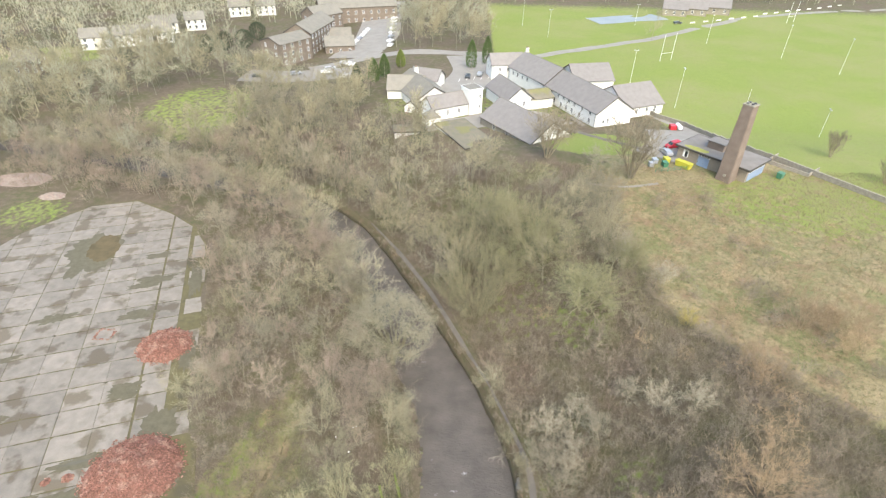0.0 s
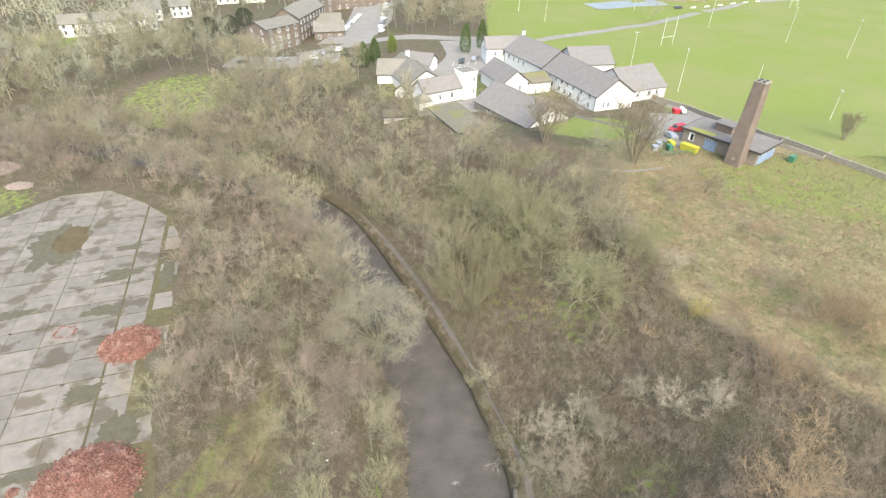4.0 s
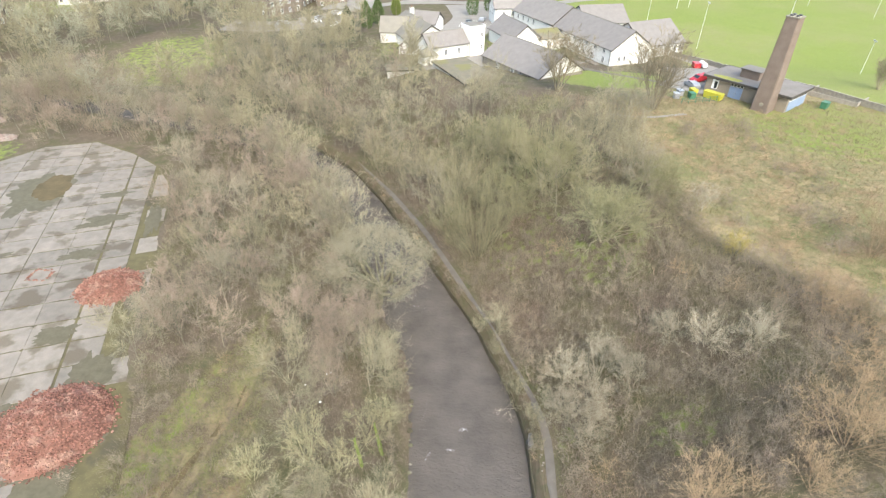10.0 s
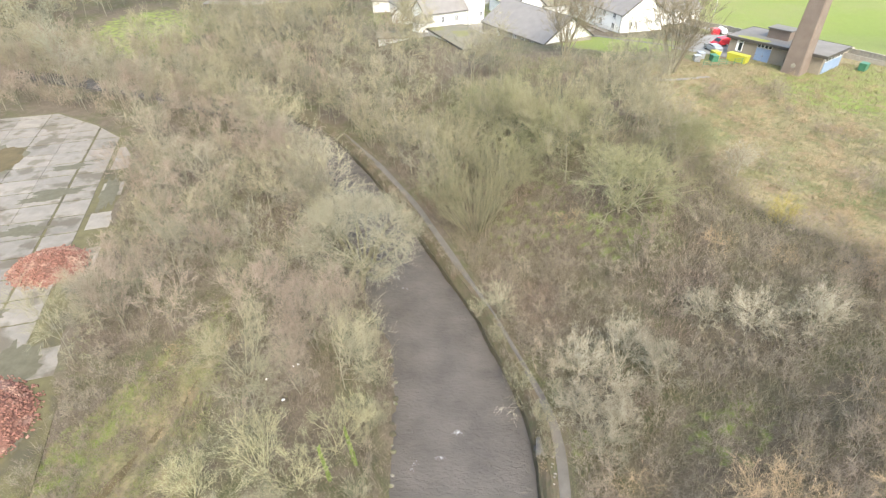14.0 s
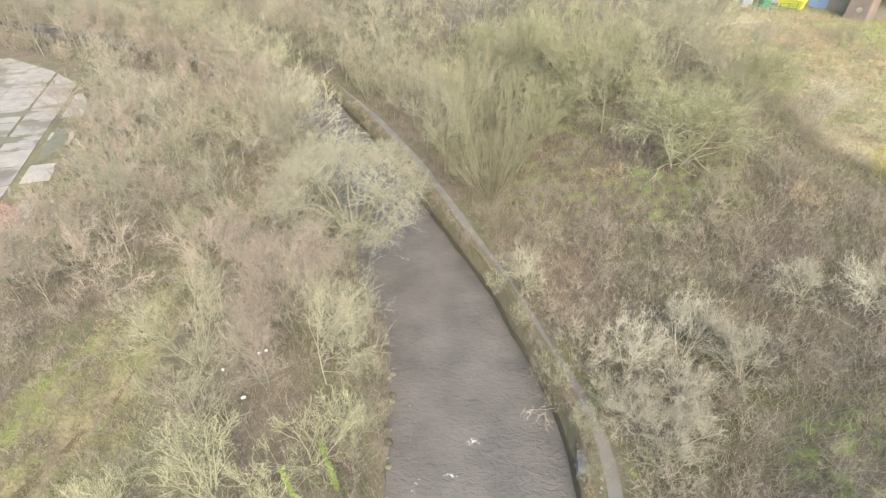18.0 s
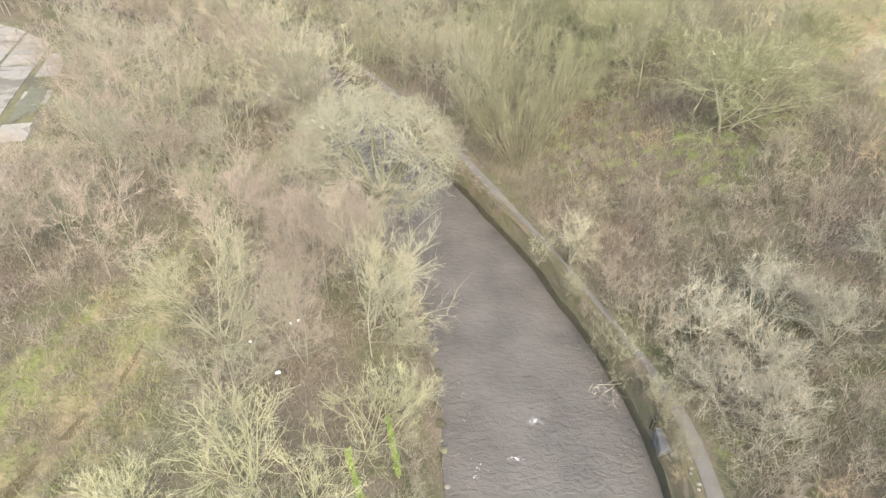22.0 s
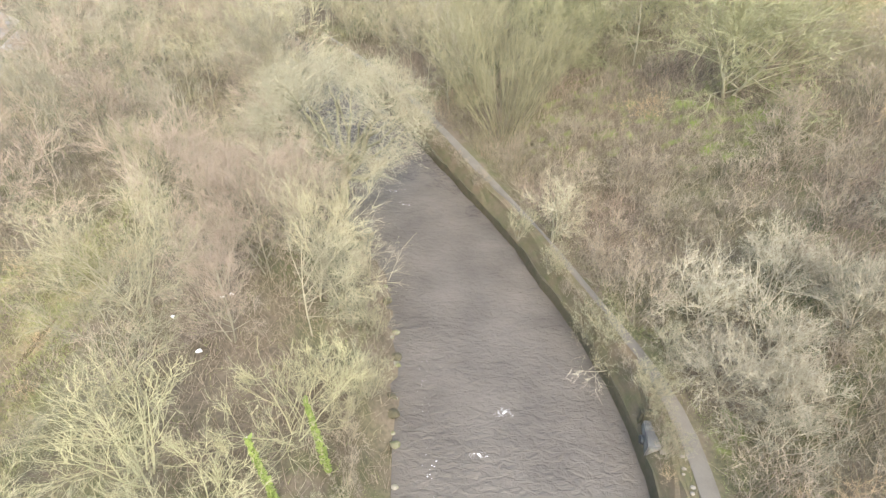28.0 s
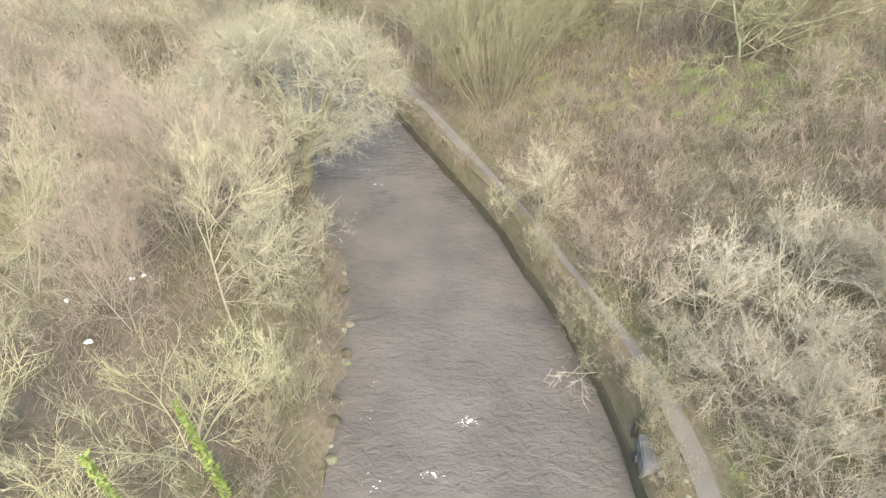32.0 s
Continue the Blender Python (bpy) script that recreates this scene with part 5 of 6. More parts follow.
for k in range(6):
    mk = tagged(new("bay_marking", mesh_of(box(-0.06, 0.06, -2.2, 2.2, 0.0, 0.02), "bay_marking", M_WHITE)), "white painted parking bay line on tarmac", "marking", "bay lines on the forecourt")
    mk.matrix_world = pose(-0.5 + 2.7 * k, 193.0 + 1.1 * k, ground_z(-0.5 + 2.7 * k, 193.0 + 1.1 * k) + 0.13, 0, 0, -8)
tower = flat_block("stair_tower", 3.6, 161.0, 32, 4.6, 5.0, 8.6, BASE - 0.7, "tall white rendered stair tower with flat roof", M_RENDER, M_SLATE2, row("n", (1.3,), 2.6, 0.8, 1.2) + row("n", (1.3,), 5.8, 0.8, 1.2), M_WHITE, 0.1)
flat_block("annexe", 1.6, 138.5, -63, 19, 9.0, 3.4, BASE - 1.2, "low annexe with mossy brown flat roof and pale walls", M_RENDER, M_FELT, row("b", (-2, 2), 0.9, 1.1, 1.3) + row("n", (-3, 2, 6), 1.0, 1.0, 1.3))
flat_block("link_block", 11.0, 156.5, -55, 6.0, 3.0, 3.0, BASE - 0.6, "low flat-roofed link beside the hall", M_RENDER, M_FELT)
flat_block("garden_store", -15.0, 143.0, 10, 7.0, 5.0, 3.2, BASE - 2, "small pale store half hidden by trees", M_RENDER, M_FELT, row("n", (-1.5, 1.5), 1.0, 1.0, 1.2))


def chimney_stack(x, y, z0, z1, w=0.9):
    root = thing("chimney_stack", pose(x, y, z0, 0, 0, 30), "white rendered chimney stack with clay pot", "chimney")
    part("stack", box(-w / 2, w / 2, -w / 2, w / 2, 0, z1 - z0, bevel=0.03), M_RENDER, root)
    part("cap", box(-w / 2 - 0.08, w / 2 + 0.08, -w / 2 - 0.08, w / 2 + 0.08, z1 - z0, z1 - z0 + 0.12), M_STONE, root)
    part("pot", tube([(0, 0, z1 - z0 + 0.1), (0, 0, z1 - z0 + 0.6)], [0.17, 0.13], 8), M_BRICK, root)


chimney_stack(23.5, 197.6, 13.5, 16.6)
chimney_stack(-15.0, 178.5, 10.5, 14.2, 1.1)
chimney_stack(-9.0, 166.0, 9.5, 11.6)

# white rendered panel on the hall's front gable
hb = bmesh.new()
for v in (((-7.2, 3.3), (7.2, 3.3), (0, 8.0)),):
    a = [hb.verts.new((-0.06, y, z)) for y, z in v]
    b = [hb.verts.new((0.02, y, z)) for y, z in v]
    hb.faces.new(a)
    for i in range(3):
        hb.faces.new((a[i], a[(i + 1) % 3], b[(i + 1) % 3], b[i]))
hall = [o for o in bpy.data.objects if o.name == "hall"][0]
part("gable_panel", hb, M_RENDER, hall, "white rendered gable above the stone wall")

# ---- boiler house with its tall chimney ----
HUT = pose(66.0, 111.0, 9.0, 0, 0, 130.5)
hut = thing("boiler_house", HUT, "brown pebbledashed boiler house with flat felt roof", "building")
part("wall", box(0.1, 17.4, -9.4, -0.1, -0.8, 3.3), M_PEBBLE, hut)
part("roof", box(-0.5, 18.0, -10.0, 0.5, 3.3, 3.5, bevel=0.03), M_FLATROOF, hut)
fb = bmesh.new()
for q in ((-0.56, 18.06, 0.5, 0.57), (-0.56, 18.06, -10.07, -10.0), (-0.57, -0.5, -10.0, 0.5), (18.0, 18.07, -10.0, 0.5)):
    box(*q, 3.05, 3.54, fb)
part("fascia", fb, M_FASCIA, hut)
moss = bmesh.new()
mv = []
for k in range(30):
    a = 2 * math.pi * k / 30
    f = 1 + 0.3 * noise.noise((math.cos(a) * 2, math.sin(a) * 2, 5))
    mv.append(moss.verts.new((13.3 + 3.2 * f * math.cos(a), -0.9 + 1.1 * f * math.sin(a), 3.512)))
moss.faces.new(mv)
part("roof_moss", moss, surface("yellow_moss", (0.30, 0.29, 0.06), (0.22, 0.22, 0.07), 0.5, 0.95, 0.5, 0.1), hut, "yellow-green moss along the roof edge")
rb = part("roof_box", box(8.4, 12.4, -7.2, -4.0, 3.5, 5.2), M_FLUE, hut, "brick plant box on the roof")
part("box_lid", box(8.1, 12.7, -7.5, -3.7, 5.2, 5.38, bevel=0.02), M_FLATROOF, rb)


def leaf_door(x, z0, w, h, mat, face, parent, glazed=True):
    if face == "y":
        d = part("door", box(x, x + w, -0.12, -0.04, z0, z0 + h), mat, parent)
        part("handle", box(x + w - 0.2, x + w - 0.08, -0.04, 0.02, z0 + 0.95, z0 + 1.1), M_DARK, d)
    return d


leaf_door(9.2, 0.0, 1.35, 2.35, M_BLUE, "y", hut)
leaf_door(10.6, 0.0, 1.35, 2.35, M_BLUE, "y", hut)
for k in range(4):
    f = part("window", box(9.2 + 0.7 * k, 9.84 + 0.7 * k, -0.12, -0.03, 2.42, 2.95), M_WHITE, hut)
    part("pane", box(9.26 + 0.7 * k, 9.78 + 0.7 * k, -0.11, -0.01, 2.48, 2.89), M_GLASS, f)
for x, z, w, h in ((14.6, 0.9, 1.3, 1.7), (14.6, 2.65, 1.3, 0.35)):
    f = part("window", box(x, x + w, -0.12, -0.02, z, z + h), M_WHITE, hut)
    part("pane", box(x + 0.12, x + w * 0.62, -0.1, 0.0, z + 0.1, z + h - 0.1), M_GLASS, f)
part("cladding", box(0.02, 0.1, -8.6, -0.9, 0.0, 2.05), M_BLUE, hut, "blue-grey panelled end wall")
for k in range(6):
    f = part("window", box(0.01, 0.1, -8.6 + 1.29 * k, -7.4 + 1.29 * k, 2.12, 2.9), M_WHITE, hut)
    part("pane", box(-0.005, 0.09, -8.52 + 1.29 * k, -7.48 + 1.29 * k, 2.2, 2.82), M_GLASS, f)

stack = thing("factory_chimney", HUT @ pose(3.6, 1.75, 0), "tall tapering square brown brick chimney", "chimney")
bm = bmesh.new()
rings = []
for i in range(10):
    z = -0.8 + 18.6 * i / 9
    w = 1.72 - 0.5 * i / 9
    c = 0.18
    rings.append([bm.verts.new((x, y, z)) for x, y in ((-w, -w + c), (-w + c, -w), (w - c, -w), (w, -w + c), (w, w - c), (w - c, w), (-w + c, w), (-w, w - c))])
for a, b in zip(rings[:-1], rings[1:]):
    for k in range(8):
        bm.faces.new((a[k], a[(k + 1) % 8], b[(k + 1) % 8], b[k]))
bm.faces.new(rings[0])
part("shaft", bm, M_FLUE, stack)
part("cap", box(-1.32, 1.32, -1.32, 1.32, 17.8, 18.05, bevel=0.04), M_STONE, stack)
for x in (-0.55, 0.55):
    for y in (-0.55, 0.55):
        part("flue_pot", tube([(x, y, 18.0), (x, y, 18.3)], [0.32, 0.3], 10), M_DARK, stack)
part("mast", tube([(0.9, 0.2, 18.0), (0.9, 0.2, 21.0)], [0.05, 0.035], 6), M_POST, stack, "thin pale mast")
part("inspection_plate", tube([(-0.2, 1.62, 1.6), (-0.2, 1.74, 1.6)], [0.4, 0.4], 12), M_STONE, stack)

# bins, skips and van beside it
def skip(x, y, rot, w, d, h, mat, label, name="skip"):
    root = thing(name, pose(x, y, ground_z(x, y), 0, 0, rot), label, "container")
    bm = bmesh.new()
    lo = [bm.verts.new((sx * w * 0.46, sy * d * 0.46, 0.08)) for sx, sy in ((-1, -1), (1, -1), (1, 1), (-1, 1))]
    hi = [bm.verts.new((sx * w * 0.5, sy * d * 0.5, h)) for sx, sy in ((-1, -1), (1, -1), (1, 1), (-1, 1))]
    bm.faces.new(lo[::-1])
    for i in range(4):
        bm.faces.new((lo[i], lo[(i + 1) % 4], hi[(i + 1) % 4], hi[i]))
    bm.faces.new(hi)
    part("body", bm, mat, root)
    part("lid", box(-w / 2 - 0.06, w / 2 + 0.06, -d / 2 - 0.06, d / 2 + 0.06, h, h + 0.12, bevel=0.03), mat, root)
    for sx in (-1, 1):
        for sy in (-1, 1):
            part("wheel", tube([(sx * w * 0.36, sy * d * 0.36 - 0.05, 0.1), (sx * w * 0.36, sy * d * 0.36 + 0.05, 0.1)], [0.1, 0.1], 8), M_TYRE, root)
    return root


skip(54.6, 118.6, 130, 3.9, 1.5, 1.35, M_YELLOW, "long yellow waste container")
skip(51.2, 121.0, 100, 1.7, 1.2, 1.2, M_YELLOW, "small yellow plastic wheeled bin", "bin")
skip(50.2, 118.8, 95, 1.6, 1.1, 1.1, M_GREENP, "dark green plastic wheeled bin", "bin")
skip(48.2, 120.4, 95, 1.5, 1.1, 1.1, M_CARG, "grey plastic wheeled waste bin", "bin")
skip(46.8, 118.4, 85, 1.4, 1.1, 1.1, M_CARG, "grey plastic wheeled waste bin", "bin")
skip(75.6, 114.2, 40, 1.6, 1.2, 1.3, M_GREENP, "green wheeled bin against the boiler house", "bin")
fence = thing("fence", pose(50.8, 116.0, ground_z(50.8, 116), 0, 0, 12), "low green mesh fence round the bins", "fence")
for k in range(6):
    part("post", box(-4 + 1.6 * k, -3.93 + 1.6 * k, -0.04, 0.04, -0.2, 1.2), M_GREENP, fence)
for z in (0.35, 0.75, 1.12):
    part("rail", box(-4, 4.07, -0.02, 0.02, z, z + 0.06), M_GREENP, fence)


def vehicle(x, y, rot, paint, label, van=False, name="car", z=None):
    """A parked vehicle: body, glass band, four wheels, lamps."""
    root = thing(name, pose(x, y, ground_z(x, y) + 0.05 if z is None else z, 0, 0, rot), label, "van" if van else "car")
    prof = [(-2.1, 0.35), (2.15, 0.35), (2.2, 0.75), (1.95, 0.95), (1.15, 1.05), (0.45, 1.75 if van else 1.42), (-2.0 if van else -1.35, 1.85 if van else 1.42), (-2.12, 1.1), (-2.15, 0.7)]
    bm = bmesh.new()
    a = [bm.verts.new((px, -0.86 + 0.1 * (pz > 1.2), pz)) for px, pz in prof]
    b = [bm.verts.new((px, 0.86 - 0.1 * (pz > 1.2), pz)) for px, pz in prof]
    bm.faces.new(a)
    bm.faces.new(b[::-1])
    for i in range(len(prof)):
        j = (i + 1) % len(prof)
        bm.faces.new((a[i], b[i], b[j], a[j]))
    bmesh.ops.bevel(bm, geom=bm.edges[:], offset=0.05, segments=1, affect="EDGES")
    part("body", bm, paint, root)
    gb = bmesh.new()
    ws = [(1.08, 1.1), (0.5, 1.66 if van else 1.36)]
    q = [gb.verts.new((px + 0.03, sy * (0.74 - 0.06 * (pz > 1.2)), pz + 0.03)) for (px, pz) in ws for sy in (-1, 1)]
    gb.faces.new((q[0], q[1], q[3], q[2]))
    part("windscreen", gb, M_GLASS, root)
    for sy in (-1, 1):
        part("side_window", box(-0.1 if van else -1.2, 0.5, sy * 0.80 - 0.015, sy * 0.80 + 0.015, 1.08, 1.5 if van else 1.34), M_GLASS, root)
        part("headlight", box(2.12, 2.2, sy * 0.62 - 0.16, sy * 0.62 + 0.16, 0.66, 0.84), M_POST, root)
        for px in (-1.3, 1.35):
            w = part("wheel", tube([(px, sy * 0.72, 0.32), (px, sy * 0.88, 0.32)], [0.32, 0.32], 12), M_TYRE, root)
            part("rim", tube([(px, sy * 0.87, 0.32), (px, sy * 0.9, 0.32)], [0.19, 0.17], 10), M_CARG, w)
    return root


vehicle(56.2, 131.6, 205, M_RED, "red van parked by the boiler house", True, "van")
vehicle(52.8, 126.3, 100, M_CARG, "grey car behind the bare tree")
c0 = vehicle(-31.5, 242, 80, M_CARW, "white car parked in the mill car park")
for k in range(11):
    vehicle(-32 - 0.075 * 8.2 * (k + 1), 242 + 8.2 * (k + 1), 70 + rnd.uniform(-5, 5), rnd.choice((M_CARW, M_CARW, M_CARG, M_CARK)), "parked car in a row beside the trees")
for k in range(6):
    vehicle(-49 + 0.5 * k, 247 + 5.6 * k, 80 + rnd.uniform(-4, 4), rnd.choice((M_CARW, M_CARG, M_CARW)), "pale car parked in front of the mill")
for x, y, rot, p in ((-52, 205, 20, M_CARW), (-51.5, 210, 20, M_CARG), (-44, 214, 15, M_CARW), (-47, 217, 15, M_CARG), (-44, 199, 70, M_CARW), (-64, 205, 30, M_CARG), (-78, 202, 10, M_CARK)):
    vehicle(x, y, rot, p, "car parked in the lower car park")
vehicle(2.5, 196.0, 85, M_CARK, "dark car on the school forecourt")
vehicle(7.0, 199.0, 80, M_CARG, "blue-grey car on the school forecourt")
vehicle(112, 299, 10, M_CARK, "dark car near the pavilion")
tank = thing("gas_tank", pose(64.5, 150.5, ground_z(64.5, 150.5)), "white gas tank with red end behind a wall", "tank")
part("barrel", tube([(0, -1.6, 0.9), (0, -1.4, 0.9), (0, 1.4, 0.9), (0, 1.6, 0.9)], [0.2, 0.65, 0.65, 0.2], 12), M_CARW, tank)
part("end_box", box(-2.6, -0.9, -1.0, 1.0, 0.0, 1.3, bevel=0.05), M_RED, tank)
for y in (-0.9, 0.9):
    part("cradle", box(-0.5, 0.5, y - 0.1, y + 0.1, -0.1, 0.5), M_STONE, tank)

# ---- roads and yards ----
ribbon("road", [(16, 216), (31, 228), (58, 245), (87, 262), (122, 292), (159, 321), (205, 340), (252, 353), (340, 372)], 4.6, 0.12, M_ASPHALT, "pale tarmac lane round the playing field", "road", step_m=4)
ribbon("drive", [(60, 164), (66, 153), (71, 139), (76, 125)], 4.0, 0.14, M_ASPHALT, "tarmac strip inside the field wall", "road")
ribbon("yard", [(50, 124), (56, 131), (60, 139), (61, 149)], 13, 0.10, M_ASPHALT, "worn tarmac yard beside the boiler house", "yard")
ribbon("footpath", [(30, 108), (38, 107), (46, 109.5)], 1.0, 0.08, M_ASPHALT, "narrow pale footpath along the meadow", "path")
ribbon("footpath", [(50, 128), (44, 134), (37, 141), (31, 148), (27, 156)], 2.0, 0.10, M_PATH, "curved pale path on the school lawn", "path")
ribbon("forecourt", [(-6, 176), (2, 188), (6, 205), (2, 226)], 17, 0.10, M_ASPHALT, "tarmac forecourt between the white buildings", "yard", step_m=3)
ribbon("yard", [(-10, 147), (2, 150), (14, 158), (24, 158), (30, 150)], 11, 0.09, M_ASPHALT, "tarmac yard between the school blocks", "yard")
ribbon("road", [(-60, 212), (-44, 222), (-26, 231), (6, 230), (22, 222)], 7, 0.13, M_ASPHALT, "tarmac road past the white buildings", "road", step_m=3)
ribbon("car_park", [(-46, 226), (-40, 262), (-43, 300), (-46, 350)], 21, 0.15, M_ASPHALT, "grey tarmac car park in front of the mill", "car park", step_m=4)
ribbon("car_park", [(-84, 204), (-62, 203), (-40, 206)], 15, 0.10, M_ASPHALT, "lower tarmac car park", "car park", step_m=3)
ribbon("court", [(68, 300), (108, 316)], 15, 0.16, surface("blue_grey_court", (0.22, 0.25, 0.27), (0.19, 0.22, 0.24), 4, 0.8, 0.1, 0.2), "pale blue-grey games court", "court", step_m=4)

# stone wall round the playing field
fw = thing("field_wall", Matrix.Identity(4), "low dry-stone wall along the playing field", "wall", kind="structure")
for (ax, ay), (bx, by) in zip(FIELD_WALL[:-1], FIELD_WALL[1:]):
    L = math.hypot(bx - ax, by - ay)
    n = max(1, round(L / 3.0))
    for i in range(n):
        x, y = ax + (bx - ax) * (i + 0.5) / n, ay + (by - ay) * (i + 0.5) / n
        sec = part("section", box(-L / n / 2 - 0.02, L / n / 2 + 0.02, -0.22, 0.22, -0.6, 1.2 + rnd.uniform(-0.05, 0.05)), M_STONE, fw)
        sec.matrix_local = pose(x, y, ground_z(x, y), 0, 0, math.degrees(math.atan2(by - ay, bx - ax)))
        cp = part("coping", box(-L / n / 2 - 0.02, L / n / 2 + 0.02, -0.28, 0.28, 1.2, 1.33, bevel=0.03), M_STONE, sec)
pen = thing("pen", pose(79.5, 119.0, 8.9, 0, 0, -50), "timber-railed pen full of rubble", "fence")
for a in (box(-5, 5, -0.1, 0.1, -0.3, 1.0), box(-5, -4.8, 0, 6, -0.3, 1.0), box(4.8, 5, 0, 6, -0.3, 1.0)):
    part("boarding", a, M_TIMBER, pen)
for k in range(7):
    part("post", box(-5 + 1.66 * k, -4.86 + 1.66 * k, -0.2, -0.1, -0.3, 1.15), M_TIMBER, pen)


# ---- mill, terraces and pavilion in the distance ----
def block_house(ax, ay, bx, by, half, eave, ridge, base, label, wall, rows_z, n, name, roof=M_SLATE2):
    L = math.hypot(bx - ax, by - ay)
    us = [L * (i + 0.5) / n for i in range(n)]
    ws = [w for z in rows_z for side in "np" for w in row(side, us, z, 1.2, 1.7)]
    ws += [w for z in rows_z for side in "ab" for w in row(side, (-half * 0.5, half * 0.5), z, 1.1, 1.6)]
    return gable(ax, ay, bx, by, half, base + eave, base + ridge, base, label, wall, roof, ws, name)


block_house(-77, 218.5, -68, 232, 6.0, 9.0, 11.0, 1.8, "three-storey stone mill block with slate roof", M_REDBRICK, (1.0, 4.0, 7.0), 4, "mill")
block_house(-70, 234, -66, 262, 6.0, 9.5, 13.0, 1.8, "long stone mill range with many windows", M_REDBRICK, (1.0, 4.0, 7.0), 8, "mill")
block_house(-74, 270, -64, 282, 6.0, 9.5, 13.0, 1.8, "stone mill wing with slate roof", M_REDBRICK, (1.0, 4.0, 7.0), 4, "mill")
block_house(-76, 297, -38, 312, 7.0, 8.0, 12.5, 2.2, "long stone mill building behind the car park", M_REDBRICK, (1.0, 4.6), 10, "mill")
block_house(-60, 240, -48, 243, 5.0, 4.0, 7.0, 1.8, "low stone shed in front of the mill", M_REDBRICK, (1.0,), 3, "mill_shed")
block_house(-62, 256, -52, 258, 4.5, 4.0, 7.0, 1.8, "low stone shed in front of the mill", M_REDBRICK, (1.0,), 3, "mill_shed")
for ax, ay, bx, by in ((-166, 236, -156, 240), (-155, 243, -142, 249), (-140, 250, -134, 253), (-150, 265, -140, 271), (-138, 276, -130, 280), (-128, 308, -118, 312), (-115, 314, -106, 318), (-170, 200, -161, 202)):
    block_house(ax, ay, bx, by, 4.2, 5.0, 8.0, ground_z(ax, ay), "white rendered house with grey roof", M_RENDER if ay > 205 else M_REDBRICK, (0.9, 3.3), 3, "terraced_house")
for ax, ay, bx, by in ((112, 326, 124, 322), (122, 330, 136, 325), (134, 334, 150, 329)):
    block_house(ax, ay, bx, by, 6.0, 3.5, 7.0, ground_z(ax, ay), "sports pavilion block with pale roof edges", M_STONE, (1.0,), 3, "pavilion", M_SLATE)

# ---- posts, lamps and boards on the field ----
def goal(x0, y0, x1, y1):
    z = ground_z(x0, y0)
    L = math.hypot(x1 - x0, y1 - y0)
    root = thing("rugby_posts", pose(x0, y0, z, 0, 0, math.degrees(math.atan2(y1 - y0, x1 - x0))), "tall white rugby goal posts", "goal posts", "goal posts on the field")
    for x in (0, L):
        part("post", tube([(x, 0, -0.3), (x, 0, 10.5)], [0.11, 0.09], 8), M_POST, root)
    part("crossbar", tube([(0, 0, 3.0), (L, 0, 3.0)], [0.09, 0.09], 8), M_POST, root)


goal(81.1, 225.2, 86.6, 228.4)
goal(172.7, 308.3, 178.0, 311.8)


def pole(x, y, h):
    root = thing("floodlight_pole", pose(x, y, ground_z(x, y), 0, 0, rnd.uniform(0, 90)), "tall thin pale floodlight pole", "lamp post", "floodlights round the field")
    part("pole", tube([(0, 0, -0.3), (0, 0, h)], [0.08, 0.045], 8), M_POST, root)
    part("arm", box(-0.7, 0.7, -0.05, 0.05, h - 0.1, h), M_POST, root)
    for s in (-1, 1):
        part("lamp", box(s * 0.6 - 0.25, s * 0.6 + 0.25, -0.2, 0.2, h, h + 0.22, bevel=0.03), M_CARG, root)


for x, y, h in ((134.2, 234.0, 13), (146.8, 213.3, 13), (69.7, 169.9, 12.5), (60.8, 192.8, 12), (103.2, 146.8, 8), (112, 258, 12), (40, 262, 12), (30, 285, 12), (88, 292, 10)):
    pole(x, y, h)
for k in range(14):
    x = 120 + 8.5 * k
    y = 300 + 4.5 * k + (0 if k < 6 else 3)
    b = thing("pitch_board", pose(x, y, ground_z(x, y), 0, 0, 24), "low white board beside the pitch", "board", "boards beside the pitch")
    part("face", box(-1.7, 1.7, -0.04, 0.04, 0.1, 0.8), M_POST, b)
    for s in (-1, 1):
        part("leg", box(s * 1.6 - 0.05, s * 1.6 + 0.05, 0.04, 0.5, -0.1, 0.12), M_TIMBER, b)


# ---- evergreens ----
def conifer(x, y, h, r, mat, label, blunt=0.0):
    q = np.random.RandomState(int(abs(x * 7 + y)))
    root = thing("cypress_tree", pose(x, y, ground_z(x, y)), label, "tree")
    part("trunk", tube([(0, 0, -0.3), (0, 0, h * 0.85)], [0.16, 0.03], 6), M_TRUNK, root)
    v, f = [], []
    for k in range(2200):
        t = q.uniform(0, 1) ** 0.8
        rad = r * (math.sin(math.pi * (0.12 + 0.88 * t) ** 0.75) ** 0.7 if not blunt else math.sqrt(max(0.02, 1 - (2 * t - 1) ** 2))) * q.uniform(0.6, 1.05)
        a = q.uniform(0, 2 * math.pi)
        p = np.array((rad * math.cos(a), rad * math.sin(a), 0.25 + t * h * 0.95))
        d = np.array((math.cos(a) * 0.5, math.sin(a) * 0.5, 1.0)) + q.normal(0, 0.3, 3)
        d = d / np.linalg.norm(d) * q.uniform(0.3, 0.75)
        s = np.cross(d, q.normal(0, 1, 3))
        s = s / (np.linalg.norm(s) + 1e-9) * q.uniform(0.06, 0.14)
        f.append((len(v), len(v) + 1, len(v) + 2))
        v += [p - s, p + s, p + d]
    c = new("crown", raw_mesh("crown", v, f, mat))
    c.parent = root


